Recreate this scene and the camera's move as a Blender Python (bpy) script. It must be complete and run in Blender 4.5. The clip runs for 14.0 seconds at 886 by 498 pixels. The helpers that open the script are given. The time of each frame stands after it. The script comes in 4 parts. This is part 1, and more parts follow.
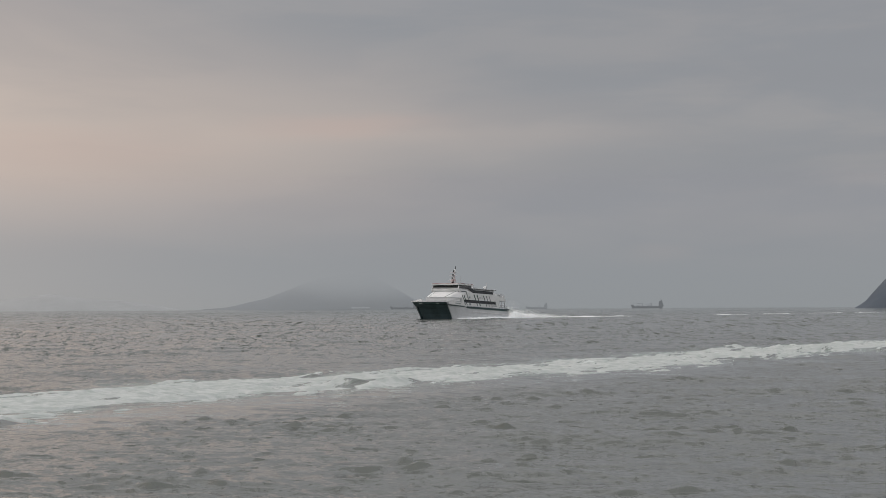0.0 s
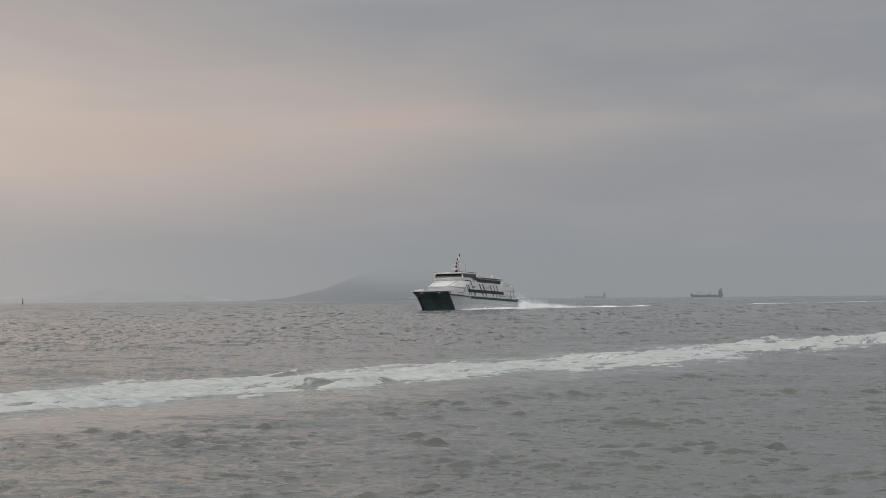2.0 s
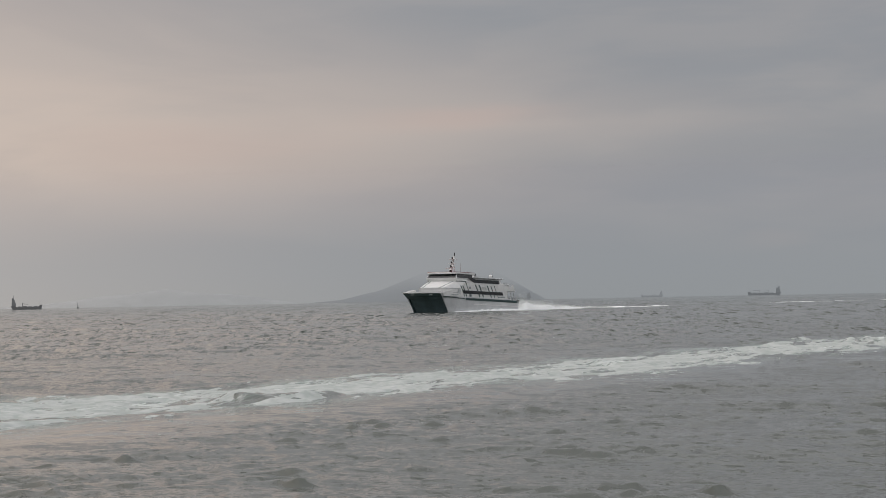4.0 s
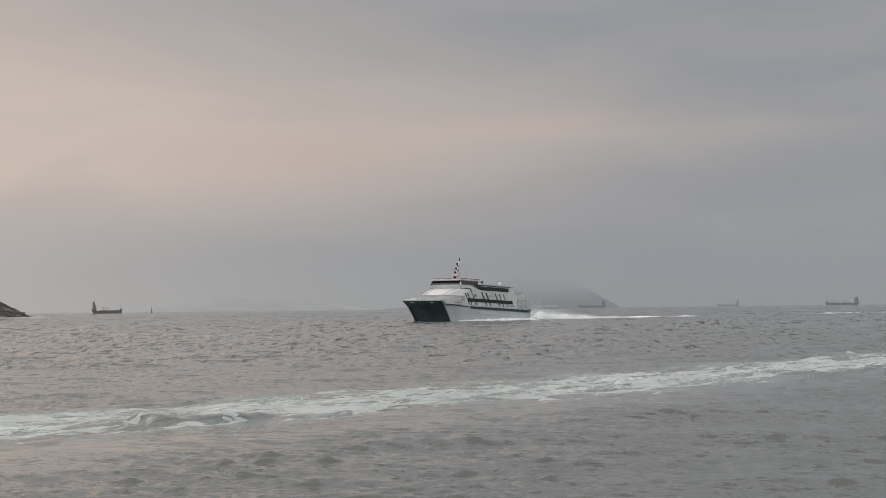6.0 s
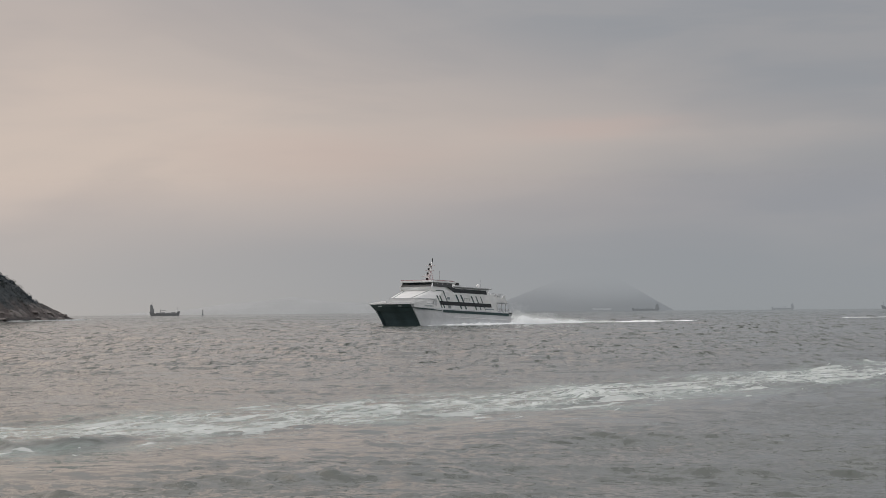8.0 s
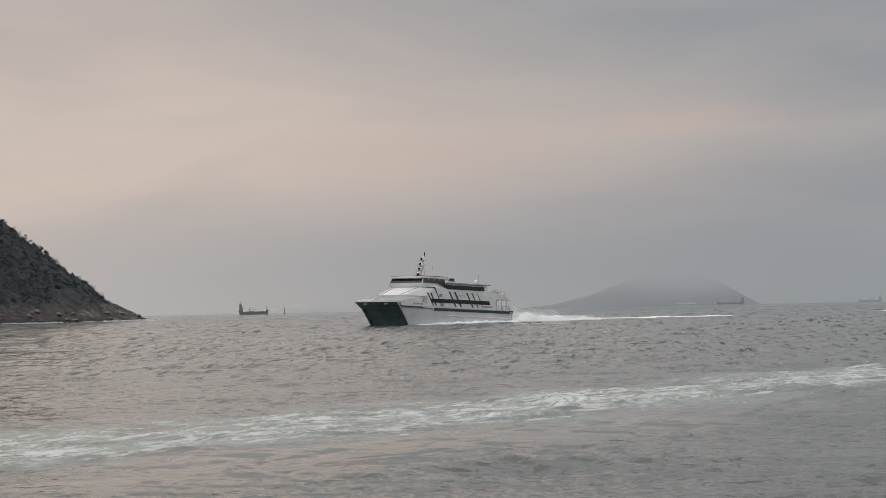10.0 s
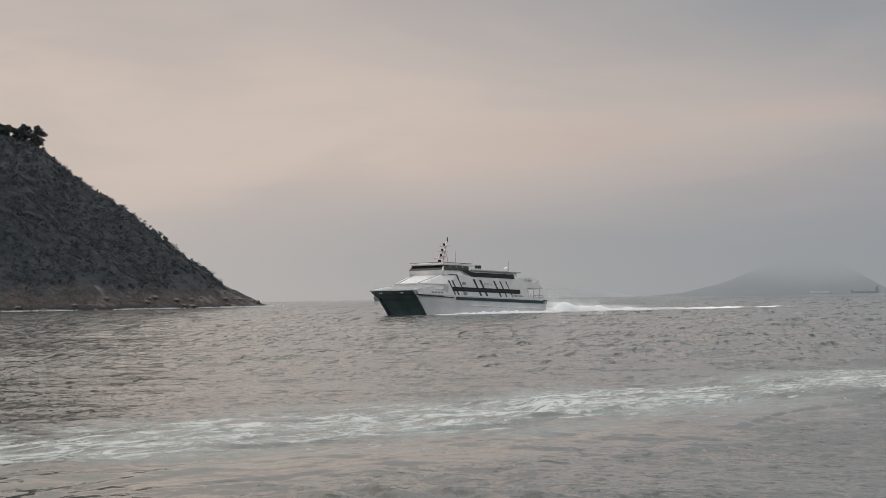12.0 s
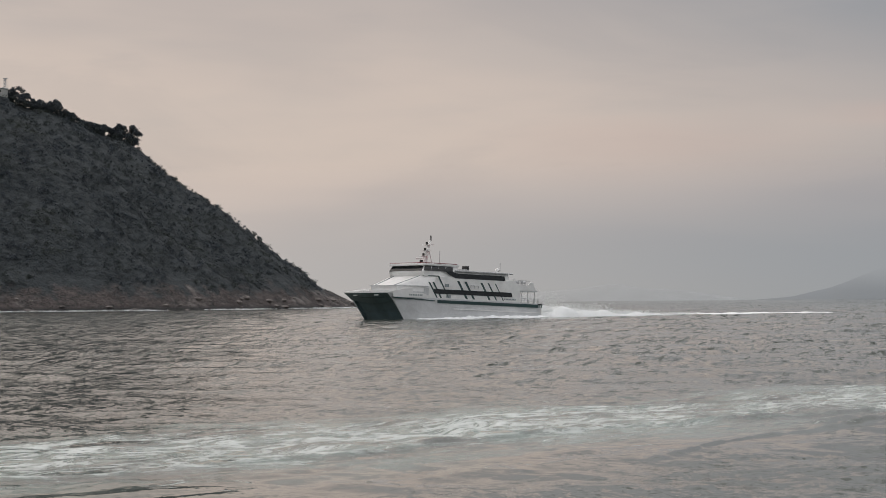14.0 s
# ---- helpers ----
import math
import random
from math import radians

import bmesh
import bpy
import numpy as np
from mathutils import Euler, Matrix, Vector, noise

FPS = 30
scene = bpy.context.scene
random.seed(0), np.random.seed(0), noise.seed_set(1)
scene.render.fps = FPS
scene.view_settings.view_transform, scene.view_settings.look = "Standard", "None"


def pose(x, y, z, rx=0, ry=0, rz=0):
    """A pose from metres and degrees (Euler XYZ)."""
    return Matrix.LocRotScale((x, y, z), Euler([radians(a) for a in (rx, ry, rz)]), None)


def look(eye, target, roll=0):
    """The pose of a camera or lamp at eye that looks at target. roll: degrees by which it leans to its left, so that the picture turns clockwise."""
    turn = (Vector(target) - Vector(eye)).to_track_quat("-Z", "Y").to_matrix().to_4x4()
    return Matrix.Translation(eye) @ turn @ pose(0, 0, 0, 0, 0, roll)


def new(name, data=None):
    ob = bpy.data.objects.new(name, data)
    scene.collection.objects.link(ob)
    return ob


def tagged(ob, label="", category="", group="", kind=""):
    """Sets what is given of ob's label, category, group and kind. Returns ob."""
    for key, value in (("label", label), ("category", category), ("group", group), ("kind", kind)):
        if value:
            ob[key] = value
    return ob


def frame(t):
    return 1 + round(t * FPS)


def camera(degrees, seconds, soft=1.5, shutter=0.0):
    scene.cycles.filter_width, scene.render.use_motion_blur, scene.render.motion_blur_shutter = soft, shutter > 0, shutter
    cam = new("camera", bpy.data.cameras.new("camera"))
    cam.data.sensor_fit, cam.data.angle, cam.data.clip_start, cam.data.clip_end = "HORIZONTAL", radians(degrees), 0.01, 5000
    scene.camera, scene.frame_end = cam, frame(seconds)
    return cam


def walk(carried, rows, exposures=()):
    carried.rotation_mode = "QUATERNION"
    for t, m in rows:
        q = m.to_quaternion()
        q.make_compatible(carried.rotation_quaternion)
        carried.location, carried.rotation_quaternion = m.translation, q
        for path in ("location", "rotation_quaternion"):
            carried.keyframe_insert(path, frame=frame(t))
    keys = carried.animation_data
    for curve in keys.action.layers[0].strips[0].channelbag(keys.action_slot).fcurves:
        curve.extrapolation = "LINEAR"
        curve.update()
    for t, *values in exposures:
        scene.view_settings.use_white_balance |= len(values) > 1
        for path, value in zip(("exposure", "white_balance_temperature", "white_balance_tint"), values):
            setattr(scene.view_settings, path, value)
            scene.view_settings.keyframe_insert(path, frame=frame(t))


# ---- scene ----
# The camera stands on the deck of a boat under way, 3.3 m above the water.
cam = camera(26.16, 14.0, soft=0.85)
EYE_HEIGHT = 3.3
DRIFT = Vector((1.872, 6.551, 0.0))          # the boat's way over the ground, m/s


def aim(t, yaw, pitch, roll):
    eye = DRIFT * t + Vector((0, 0, EYE_HEIGHT))
    y, p = radians(yaw), radians(pitch)
    way = Vector((math.sin(y) * math.cos(p), math.cos(y) * math.cos(p), math.sin(p)))
    return t, look(eye, eye + way * 1000, roll)


walk(cam, [aim(*row) for row in (
    (0, -1.013, 1.764, -0.290), (0.5, -1.402, 1.734, -0.255), (1, -1.844, 1.665, -0.195),
    (1.5, -2.256, 1.537, -0.294), (2, -2.805, 1.470, -0.532), (2.5, -3.236, 1.387, -0.692),
    (3, -3.610, 1.391, -0.960), (5.5, -6.232, 1.735, -0.650), (6, -6.821, 1.761, -0.602),
    (6.5, -7.243, 1.873, -0.556), (7, -7.545, 1.887, -0.536), (7.5, -8.012, 1.845, -0.500),
    (8, -8.464, 1.864, -0.513), (8.5, -9.141, 1.792, -0.637), (9, -9.838, 1.771, -0.865),
    (11.5, -13.742, 1.615, -0.990), (12, -14.986, 1.467, -0.840), (12.5, -15.442, 1.430, -0.596),
    (13, -16.493, 1.475, -0.437), (13.5, -17.397, 1.470, -0.498), (14, -18.270, 1.560, -0.475))],
     exposures=((0, 0.03), (6, 0.07), (14, 0.12)))

# ---------------------------------------------------------------- light
SUN_AZ = -62.0     # degrees from north, low behind cloud


class Nodes:
    """A short hand for node trees."""

    def __init__(self, tree):
        self.tree = tree

    def add(self, kind, **values):
        n = self.tree.nodes.new(kind)
        for key, value in values.items():
            if key in n.inputs:
                self.set(n.inputs[key], value)
        return n

    def set(self, socket, value):
        if isinstance(value, bpy.types.NodeSocket):
            self.tree.links.new(value, socket)
        else:
            socket.default_value = value

    def math(self, op, a, b=0.0, c=0.0, clamp=False):
        n = self.tree.nodes.new("ShaderNodeMath")
        n.operation, n.use_clamp = op, clamp
        for socket, value in zip(n.inputs, (a, b, c)):
            self.set(socket, value)
        return n.outputs[0]

    def step(self, x, lo, hi, to_lo=0.0, to_hi=1.0):
        n = self.tree.nodes.new("ShaderNodeMapRange")
        n.interpolation_type = "SMOOTHSTEP"
        for socket, value in zip(n.inputs, (x, lo, hi, to_lo, to_hi)):
            self.set(socket, value)
        return n.outputs[0]

    def mix(self, f, a, b):
        n = self.tree.nodes.new("ShaderNodeMix")
        n.data_type = "RGBA"
        for socket, value in ((n.inputs[0], f), (n.inputs[6], a), (n.inputs[7], b)):
            if isinstance(value, tuple) and len(value) == 3:
                value = (*value, 1)
            self.set(socket, value)
        return n.outputs[2]

    def noise(self, vector, scale, detail=3.0, rough=0.5, distort=0.0):
        n = self.add("ShaderNodeTexNoise", Vector=vector, Scale=scale, Detail=detail, Roughness=rough, Distortion=distort)
        return n.outputs[0]

    def xyz(self, x, y, z=0.0):
        n = self.add("ShaderNodeCombineXYZ", X=x, Y=y, Z=z)
        return n.outputs[0]

    def split(self, v):
        n = self.add("ShaderNodeSeparateXYZ", Vector=v)
        return n.outputs[0], n.outputs[1], n.outputs[2]

    def bump(self, height, strength, distance=1.0, normal=None):
        n = self.add("ShaderNodeBump", Height=height, Strength=strength, Distance=distance)
        if normal is not None:
            self.set(n.inputs["Normal"], normal)
        return n.outputs[0]


def cloud_colour(k, direction):
    """The colour of the overcast sky in a direction: cool grey, warm towards the hidden sun, brighter overhead."""
    x, y, z = k.split(direction)
    az = k.math("MULTIPLY", k.math("ARCTAN2", x, y), 57.2958)
    el = k.math("MULTIPLY", k.math("ARCSINE", k.math("MINIMUM", k.math("MAXIMUM", z, -0.999), 0.999)), 57.2958)
    flat = k.xyz(k.math("MULTIPLY", az, 0.035), k.math("MULTIPLY", el, 0.13))
    big = k.noise(flat, 1.3, 4, 0.5, 0.4)
    fine = k.noise(k.xyz(k.math("MULTIPLY", az, 0.10), k.math("MULTIPLY", el, 0.5), 4.0), 1.2, 5, 0.55, 0.3)
    away = k.math("ABSOLUTE", k.math("SUBTRACT", az, SUN_AZ))
    ragged = k.math("ADD", away, k.math("MULTIPLY", k.math("SUBTRACT", big, 0.5), 26.0))
    # the warm field's edge leans: it reaches furthest to the right at five degrees up
    lean = k.math("MULTIPLY", k.math("ABSOLUTE", k.math("SUBTRACT", el, 5.2)), 3.7)
    warm = k.step(k.math("ADD", ragged, k.math("MINIMUM", lean, 20.0)), 74.0, 46.0)
    low = k.step(el, 0.2, 4.2)
    colour = k.mix(warm, (0.284, 0.292, 0.314), (0.570, 0.478, 0.425))
    # thin veils of cloud
    colour = k.mix(k.math("MULTIPLY", k.step(fine, 0.42, 0.68), 0.24), colour, (0.44, 0.40, 0.38))
    colour = k.mix(k.math("MULTIPLY", k.step(big, 0.55, 0.3), 0.30), colour, (0.25, 0.255, 0.28))
    billow = k.noise(k.xyz(k.math("MULTIPLY", az, 0.075), k.math("MULTIPLY", el, 0.30), 9.0), 1.0, 6, 0.55, 0.7)
    colour = k.mix(k.math("MULTIPLY", k.step(billow, 0.48, 0.62), 0.13), colour, (0.265, 0.268, 0.288))
    # pink glow on the cloud edges
    for gx, gy, wx, wy, amount in ((-4.0, 5.4, 4.4, 0.75, 0.42), (-12.0, 4.6, 7.0, 1.3, 0.35), (5.5, 1.75, 1.6, 0.45, 0.22)):
        dx = k.math("DIVIDE", k.math("SUBTRACT", az, gx), wx)
        dy = k.math("DIVIDE", k.math("SUBTRACT", k.math("ADD", el, k.math("MULTIPLY", k.math("SUBTRACT", fine, 0.5), 1.6)), gy), wy)
        spot = k.math("SUBTRACT", 1.0, k.math("SQRT", k.math("ADD", k.math("MULTIPLY", dx, dx), k.math("MULTIPLY", dy, dy))), 0.0, True)
        colour = k.mix(k.math("MULTIPLY", k.step(spot, 0.0, 1.0), amount), colour, (0.52, 0.40, 0.36))
    haze = k.mix(k.step(away, 64.0, 28.0), (0.272, 0.290, 0.305), (0.48, 0.445, 0.42))
    colour = k.mix(low, haze, colour)
    return colour, el


def build_world():
    world = bpy.data.worlds.new("sky")
    scene.world = world
    world.use_nodes = True
    k = Nodes(world.node_tree)
    world.node_tree.nodes.clear()
    direction = k.add("ShaderNodeTexCoord").outputs["Generated"]
    colour, el = cloud_colour(k, direction)
    veil = k.mix(k.step(el, 8.6, 17.0), (0, 0, 0), (0.22, 0.21, 0.20))
    zenith = k.mix(k.step(el, 24.0, 75.0), veil, (1.15, 1.14, 1.14))
    add = k.add("ShaderNodeMix")
    add.data_type, add.blend_type = "RGBA", "ADD"
    k.set(add.inputs[0], 1.0), k.set(add.inputs[6], colour), k.set(add.inputs[7], zenith)
    sky = k.add("ShaderNodeTexSky")
    sky.sky_type, sky.sun_disc = "NISHITA", False
    sky.sun_elevation, sky.sun_rotation = radians(14), radians(SUN_AZ)
    clear = k.add("ShaderNodeBackground", Color=sky.outputs[0], Strength=0.06)
    cover = k.add("ShaderNodeBackground", Color=add.outputs[2], Strength=1.0)
    both = k.add("ShaderNodeMixShader", Fac=0.94)
    k.set(both.inputs[1], clear.outputs[0]), k.set(both.inputs[2], cover.outputs[0])
    out = k.add("ShaderNodeOutputWorld", Surface=both.outputs[0])


build_world()
sun = new("sun", bpy.data.lights.new("sun", "SUN"))
sun.data.energy, sun.data.angle, sun.data.color = 0.7, radians(25), (1.0, 0.90, 0.80)
sun.matrix_world = look((0, 0, 300), (math.sin(radians(-SUN_AZ)) * 300, -math.cos(radians(-SUN_AZ)) * 300, 190))

# ---------------------------------------------------------------- materials


def material(name, colour, rough=0.6, metal=0.0, vary=0.12, scale=2.0, bump=0.0, bump_scale=20.0, coat=0.0):
    """A painted or plain surface: grain and stains at two scales."""
    m = bpy.data.materials.new(name)
    m.use_nodes = True
    k = Nodes(m.node_tree)
    p = m.node_tree.nodes["Principled BSDF"]
    where = k.add("ShaderNodeTexCoord").outputs["Object"]
    a = k.noise(where, scale, 4, 0.6)
    b = k.noise(where, scale * 9, 3, 0.6)
    dark = tuple(c * (1 - 2.2 * vary) for c in colour)
    light = tuple(min(1, c * (1 + 1.2 * vary)) for c in colour)
    f = k.math("ADD", k.math("MULTIPLY", a, 0.7), k.math("MULTIPLY", b, 0.3))
    k.set(p.inputs["Base Color"], k.mix(k.step(f, 0.3, 0.7), dark, light))
    k.set(p.inputs["Roughness"], k.step(b, 0.2, 0.8, max(0.02, rough - 0.08), min(1, rough + 0.1)))
    p.inputs["Metallic"].default_value = metal
    p.inputs["Coat Weight"].default_value = coat
    if bump:
        k.set(p.inputs["Normal"], k.bump(k.noise(where, bump_scale, 4), bump, 0.1))
    return m


M = {
    "white": material("white_paint", (0.80, 0.80, 0.79), 0.35, vary=0.05, scale=0.5),
    "hull_white": material("hull_white_paint", (0.64, 0.65, 0.66), 0.35, vary=0.06, scale=0.35),
    "green": material("dark_green_paint", (0.020, 0.055, 0.055), 0.35, vary=0.15),
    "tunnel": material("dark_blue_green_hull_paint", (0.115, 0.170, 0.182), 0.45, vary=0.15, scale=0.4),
    "antifoul": material("black_bottom_paint", (0.018, 0.022, 0.026), 0.5, vary=0.2),
    "glass": material("tinted_window_glass", (0.010, 0.013, 0.015), 0.12, vary=0.1),
    "grey": material("grey_deck_paint", (0.36, 0.37, 0.37), 0.6, vary=0.1),
    "mid": material("light_grey_paint", (0.55, 0.56, 0.57), 0.5, vary=0.06),
    "red": material("dark_red_paint", (0.22, 0.035, 0.045), 0.5),
    "black": material("black_paint", (0.015, 0.015, 0.016), 0.6),
    "steel": material("galvanised_steel", (0.45, 0.46, 0.47), 0.4, metal=0.6),
    "letter": material("grey_green_lettering", (0.28, 0.32, 0.33), 0.5),
    "lamp_glass": material("pale_lamp_glass", (0.62, 0.66, 0.66), 0.2),
    "ship": material("dark_ship_paint", (0.045, 0.058, 0.070), 0.6, vary=0.2, scale=0.1),
    "ship_upper": material("grey_ship_upperworks", (0.10, 0.115, 0.13), 0.6, vary=0.15, scale=0.1),
    "ship_white": material("pale_ship_paint", (0.62, 0.63, 0.64), 0.6, vary=0.1, scale=0.1),
    "bark": material("tree_bark", (0.07, 0.055, 0.045), 0.9, vary=0.2, bump=0.4),
    "concrete": material("pale_concrete", (0.50, 0.50, 0.48), 0.85, vary=0.12),
}


def rock_material():
    m = bpy.data.materials.new("granite_and_scrub")
    m.use_nodes = True
    k = Nodes(m.node_tree)
    p = m.node_tree.nodes["Principled BSDF"]
    where = k.add("ShaderNodeTexCoord").outputs["Object"]
    x, y, z = k.split(where)
    n = k.noise(where, 0.12, 5, 0.6)
    fine = k.noise(where, 0.9, 5, 0.65)
    crack = k.add("ShaderNodeTexVoronoi", Vector=k.xyz(k.math("ADD", x, k.math("MULTIPLY", fine, 6.0)), y, k.math("MULTIPLY", z, 1.8)), Scale=0.22)
    stone = k.mix(k.step(fine, 0.3, 0.7), (0.040, 0.034, 0.034), (0.115, 0.094, 0.087))
    stone = k.mix(k.step(k.noise(where, 0.05, 4, 0.6), 0.56, 0.68), stone, (0.20, 0.18, 0.17))      # bleached faces
    stone = k.mix(k.step(crack.outputs[0], 0.55, 0.95), stone, (0.030, 0.028, 0.028))
    stone = k.mix(k.step(z, 2.6, 0.6), stone, (0.035, 0.034, 0.034))      # tide band, wet and weedy
    scrub = k.mix(k.step(fine, 0.3, 0.7), (0.026, 0.033, 0.038), (0.042, 0.050, 0.054))
    line = k.math("ADD", z, k.math("MULTIPLY", k.math("SUBTRACT", n, 0.5), 28.0))
    k.set(p.inputs["Base Color"], k.mix(k.step(line, 5.0, 13.0), stone, scrub))
    p.inputs["Roughness"].default_value = 0.9
    k.set(p.inputs["Normal"], k.bump(k.math("SUBTRACT", fine, k.math("MULTIPLY", crack.outputs[0], 0.6)), 0.9, 2.0))
    return m


def leaf_material():
    m = bpy.data.materials.new("evergreen_scrub_leaves")
    m.use_nodes = True
    k = Nodes(m.node_tree)
    p = m.node_tree.nodes["Principled BSDF"]
    where = k.add("ShaderNodeTexCoord").outputs["Object"]
    island = k.add("ShaderNodeNewGeometry").outputs["Random Per Island"]
    # blue of the haze put into this first leaf tone
    a = k.mix(island, (0.044, 0.055, 0.069), (0.064, 0.078, 0.089))
    b = k.mix(island, (0.048, 0.059, 0.060), (0.076, 0.086, 0.075))
    k.set(p.inputs["Base Color"], k.mix(k.step(k.noise(where, 0.045, 4), 0.42, 0.66), a, b))
    p.inputs["Roughness"].default_value = 0.75
    return m


M["rock"], M["leaf"] = rock_material(), leaf_material()

# the older wake of another boat: a straight band of foam on the water
WAKE_A, WAKE_B = Vector((-16.7, 65.6, 0)), Vector((38.0, 171.5, 0))
WAKE_DIR = (WAKE_B - WAKE_A).normalized()
WAKE_SIDE = Vector((WAKE_DIR.y, -WAKE_DIR.x, 0))       # towards the camera's side


def water_material():
    m = bpy.data.materials.new("sea_water")
    m.use_nodes = True
    k = Nodes(m.node_tree)
    p = m.node_tree.nodes["Principled BSDF"]
    where = k.add("ShaderNodeTexCoord").outputs["Object"]
    x, y, z = k.split(where)
    rx, ry = k.math("SUBTRACT", x, WAKE_A.x), k.math("SUBTRACT", y, WAKE_A.y)
    along = k.math("ADD", k.math("MULTIPLY", rx, WAKE_DIR.x), k.math("MULTIPLY", ry, WAKE_DIR.y))
    side = k.math("ADD", k.math("MULTIPLY", rx, WAKE_SIDE.x), k.math("MULTIPLY", ry, WAKE_SIDE.y))
    flow = k.xyz(k.math("MULTIPLY", along, 0.45), side)
    wander = k.math("MULTIPLY", k.math("SUBTRACT", k.noise(k.xyz(k.math("MULTIPLY", along, 0.06), 0.0), 1.0, 3), 0.5), 5.5)
    off = k.math("ABSOLUTE", k.math("ADD", side, wander))
    edge = k.math("MULTIPLY", k.math("SUBTRACT", k.noise(flow, 0.4, 5, 0.6), 0.5), 7.0)
    ragged = k.math("ADD", off, edge)
    # milky water full of bubbles, in torn patches, with laced foam on it
    torn = k.noise(k.xyz(k.math("MULTIPLY", along, 0.11), k.math("MULTIPLY", side, 0.24)), 1.0, 6, 0.66, 1.4)
    lace = k.noise(flow, 1.2, 6, 0.72, 1.8)
    band = k.math("MULTIPLY", k.step(ragged, 7.0, 1.5), k.step(torn, 0.36, 0.54))
    foam = k.math("MULTIPLY", k.math("MULTIPLY", band, k.step(lace, 0.43, 0.60)), 0.75)
    thin = k.math("MULTIPLY", k.step(ragged, 12.0, 5.0), k.step(k.noise(flow, 0.8, 7, 0.7, 2.2), 0.60, 0.70))
    foam = k.math("MAXIMUM", foam, k.math("MULTIPLY", thin, 0.6))
    churn = k.math("MULTIPLY", k.step(ragged, 9.5, 3.0), k.step(torn, 0.40, 0.56))
    slick = k.math("MULTIPLY", k.math("MULTIPLY", k.step(k.math("ADD", side, edge), -7.0, -2.0), k.step(k.math("ADD", side, k.math("MULTIPLY", edge, 2.0)), 15.0, 8.0)),
                   k.step(k.noise(flow, 0.11, 4, 0.55), 0.62, 0.52))
    patch = k.noise(k.xyz(k.math("MULTIPLY", x, 0.5), y), 0.035, 4, 0.6)
    deep = k.mix(patch, (0.060, 0.070, 0.061), (0.076, 0.084, 0.071))
    deep = k.mix(churn, deep, (0.20, 0.25, 0.225))
    k.set(p.inputs["Base Color"], k.mix(foam, deep, (0.82, 0.85, 0.84)))
    k.set(p.inputs["Roughness"], k.math("MAXIMUM", k.step(slick, 0.0, 1.0, 0.07, 0.045), k.math("MULTIPLY", foam, 0.85)))
    p.inputs["IOR"].default_value = 1.333
    # wavelets too small for the sheet: sparse steep facets on a nearly smooth surface
    def vec(op, a, c=None, s=None):
        n = k.add("ShaderNodeVectorMath")
        n.operation = op
        k.set(n.inputs[0], a)
        if c is not None:
            k.set(n.inputs[1], c)
        if s is not None:
            k.set(n.inputs["Scale"], s)
        return n.outputs[0]

    def facets(sx, sy, steep, turn=0.25):
        at = k.xyz(k.math("MULTIPLY", k.math("ADD", x, k.math("MULTIPLY", y, turn)), sx), k.math("MULTIPLY", y, sy))
        n = k.add("ShaderNodeTexNoise", Vector=at, Scale=1.0, Detail=4.0, Roughness=0.66, Distortion=0.6)
        c = vec("SUBTRACT", n.outputs[1], (0.5, 0.5, 0.5))
        cube = vec("MULTIPLY", c, vec("MULTIPLY", c, c))
        c = vec("ADD", vec("SCALE", cube, s=steep), vec("SCALE", c, s=0.18))
        return vec("MULTIPLY", c, (0.7, 1.0, 0.0))

    # the further off, the longer the groups of waves that tell
    open_1, open_2, open_3 = k.step(y, 110.0, 190.0), k.step(y, 210.0, 380.0), k.step(y, 420.0, 800.0)
    near = vec("ADD", facets(4.4, 4.0, 45.0), facets(1.7, 1.5, 50.0))
    mid = vec("SCALE", facets(1.4, 0.22, 190.0, 0.1), s=k.math("SUBTRACT", open_1, open_2))
    far = vec("SCALE", facets(0.85, 0.062, 240.0, 0.03), s=k.math("SUBTRACT", open_2, k.math("MULTIPLY", open_3, 0.7)))
    farther = vec("SCALE", facets(0.45, 0.016, 220.0, 0.01), s=open_3)
    slopes = vec("ADD", vec("ADD", near, mid), vec("ADD", far, farther))
    strength = k.math("MULTIPLY", k.step(slick, 0.0, 1.0, 1.0, 0.12), k.step(patch, 0.25, 0.75, 0.75, 1.15))
    plain = k.add("ShaderNodeNewGeometry").outputs["Normal"]
    n = vec("NORMALIZE", vec("ADD", plain, vec("SCALE", slopes, s=strength)))
    n2 = k.bump(k.math("MULTIPLY", foam, lace), 0.6, 0.22, n)
    k.set(p.inputs["Normal"], n2)
    return m


def foam_material(name, through_light, low, high):
    m = bpy.data.materials.new(name)
    m.use_nodes = True
    k = Nodes(m.node_tree)
    p = m.node_tree.nodes["Principled BSDF"]
    where = k.add("ShaderNodeTexCoord").outputs["Object"]
    n = k.noise(where, 1.3, 6, 0.7, 0.8)
    colour = k.mix(k.step(n, 0.32, 0.66), low, high)
    k.set(p.inputs["Base Color"], colour)
    p.inputs["Roughness"].default_value = 0.9
    k.set(p.inputs["Normal"], k.bump(n, 0.5, 0.3))
    if through_light:
        lit = k.add("ShaderNodeBsdfTranslucent", Color=colour)
        both = k.add("ShaderNodeMixShader", Fac=through_light)
        k.set(both.inputs[1], p.outputs[0]), k.set(both.inputs[2], lit.outputs[0])
        k.set(m.node_tree.nodes["Material Output"].inputs["Surface"], both.outputs[0])
    return m


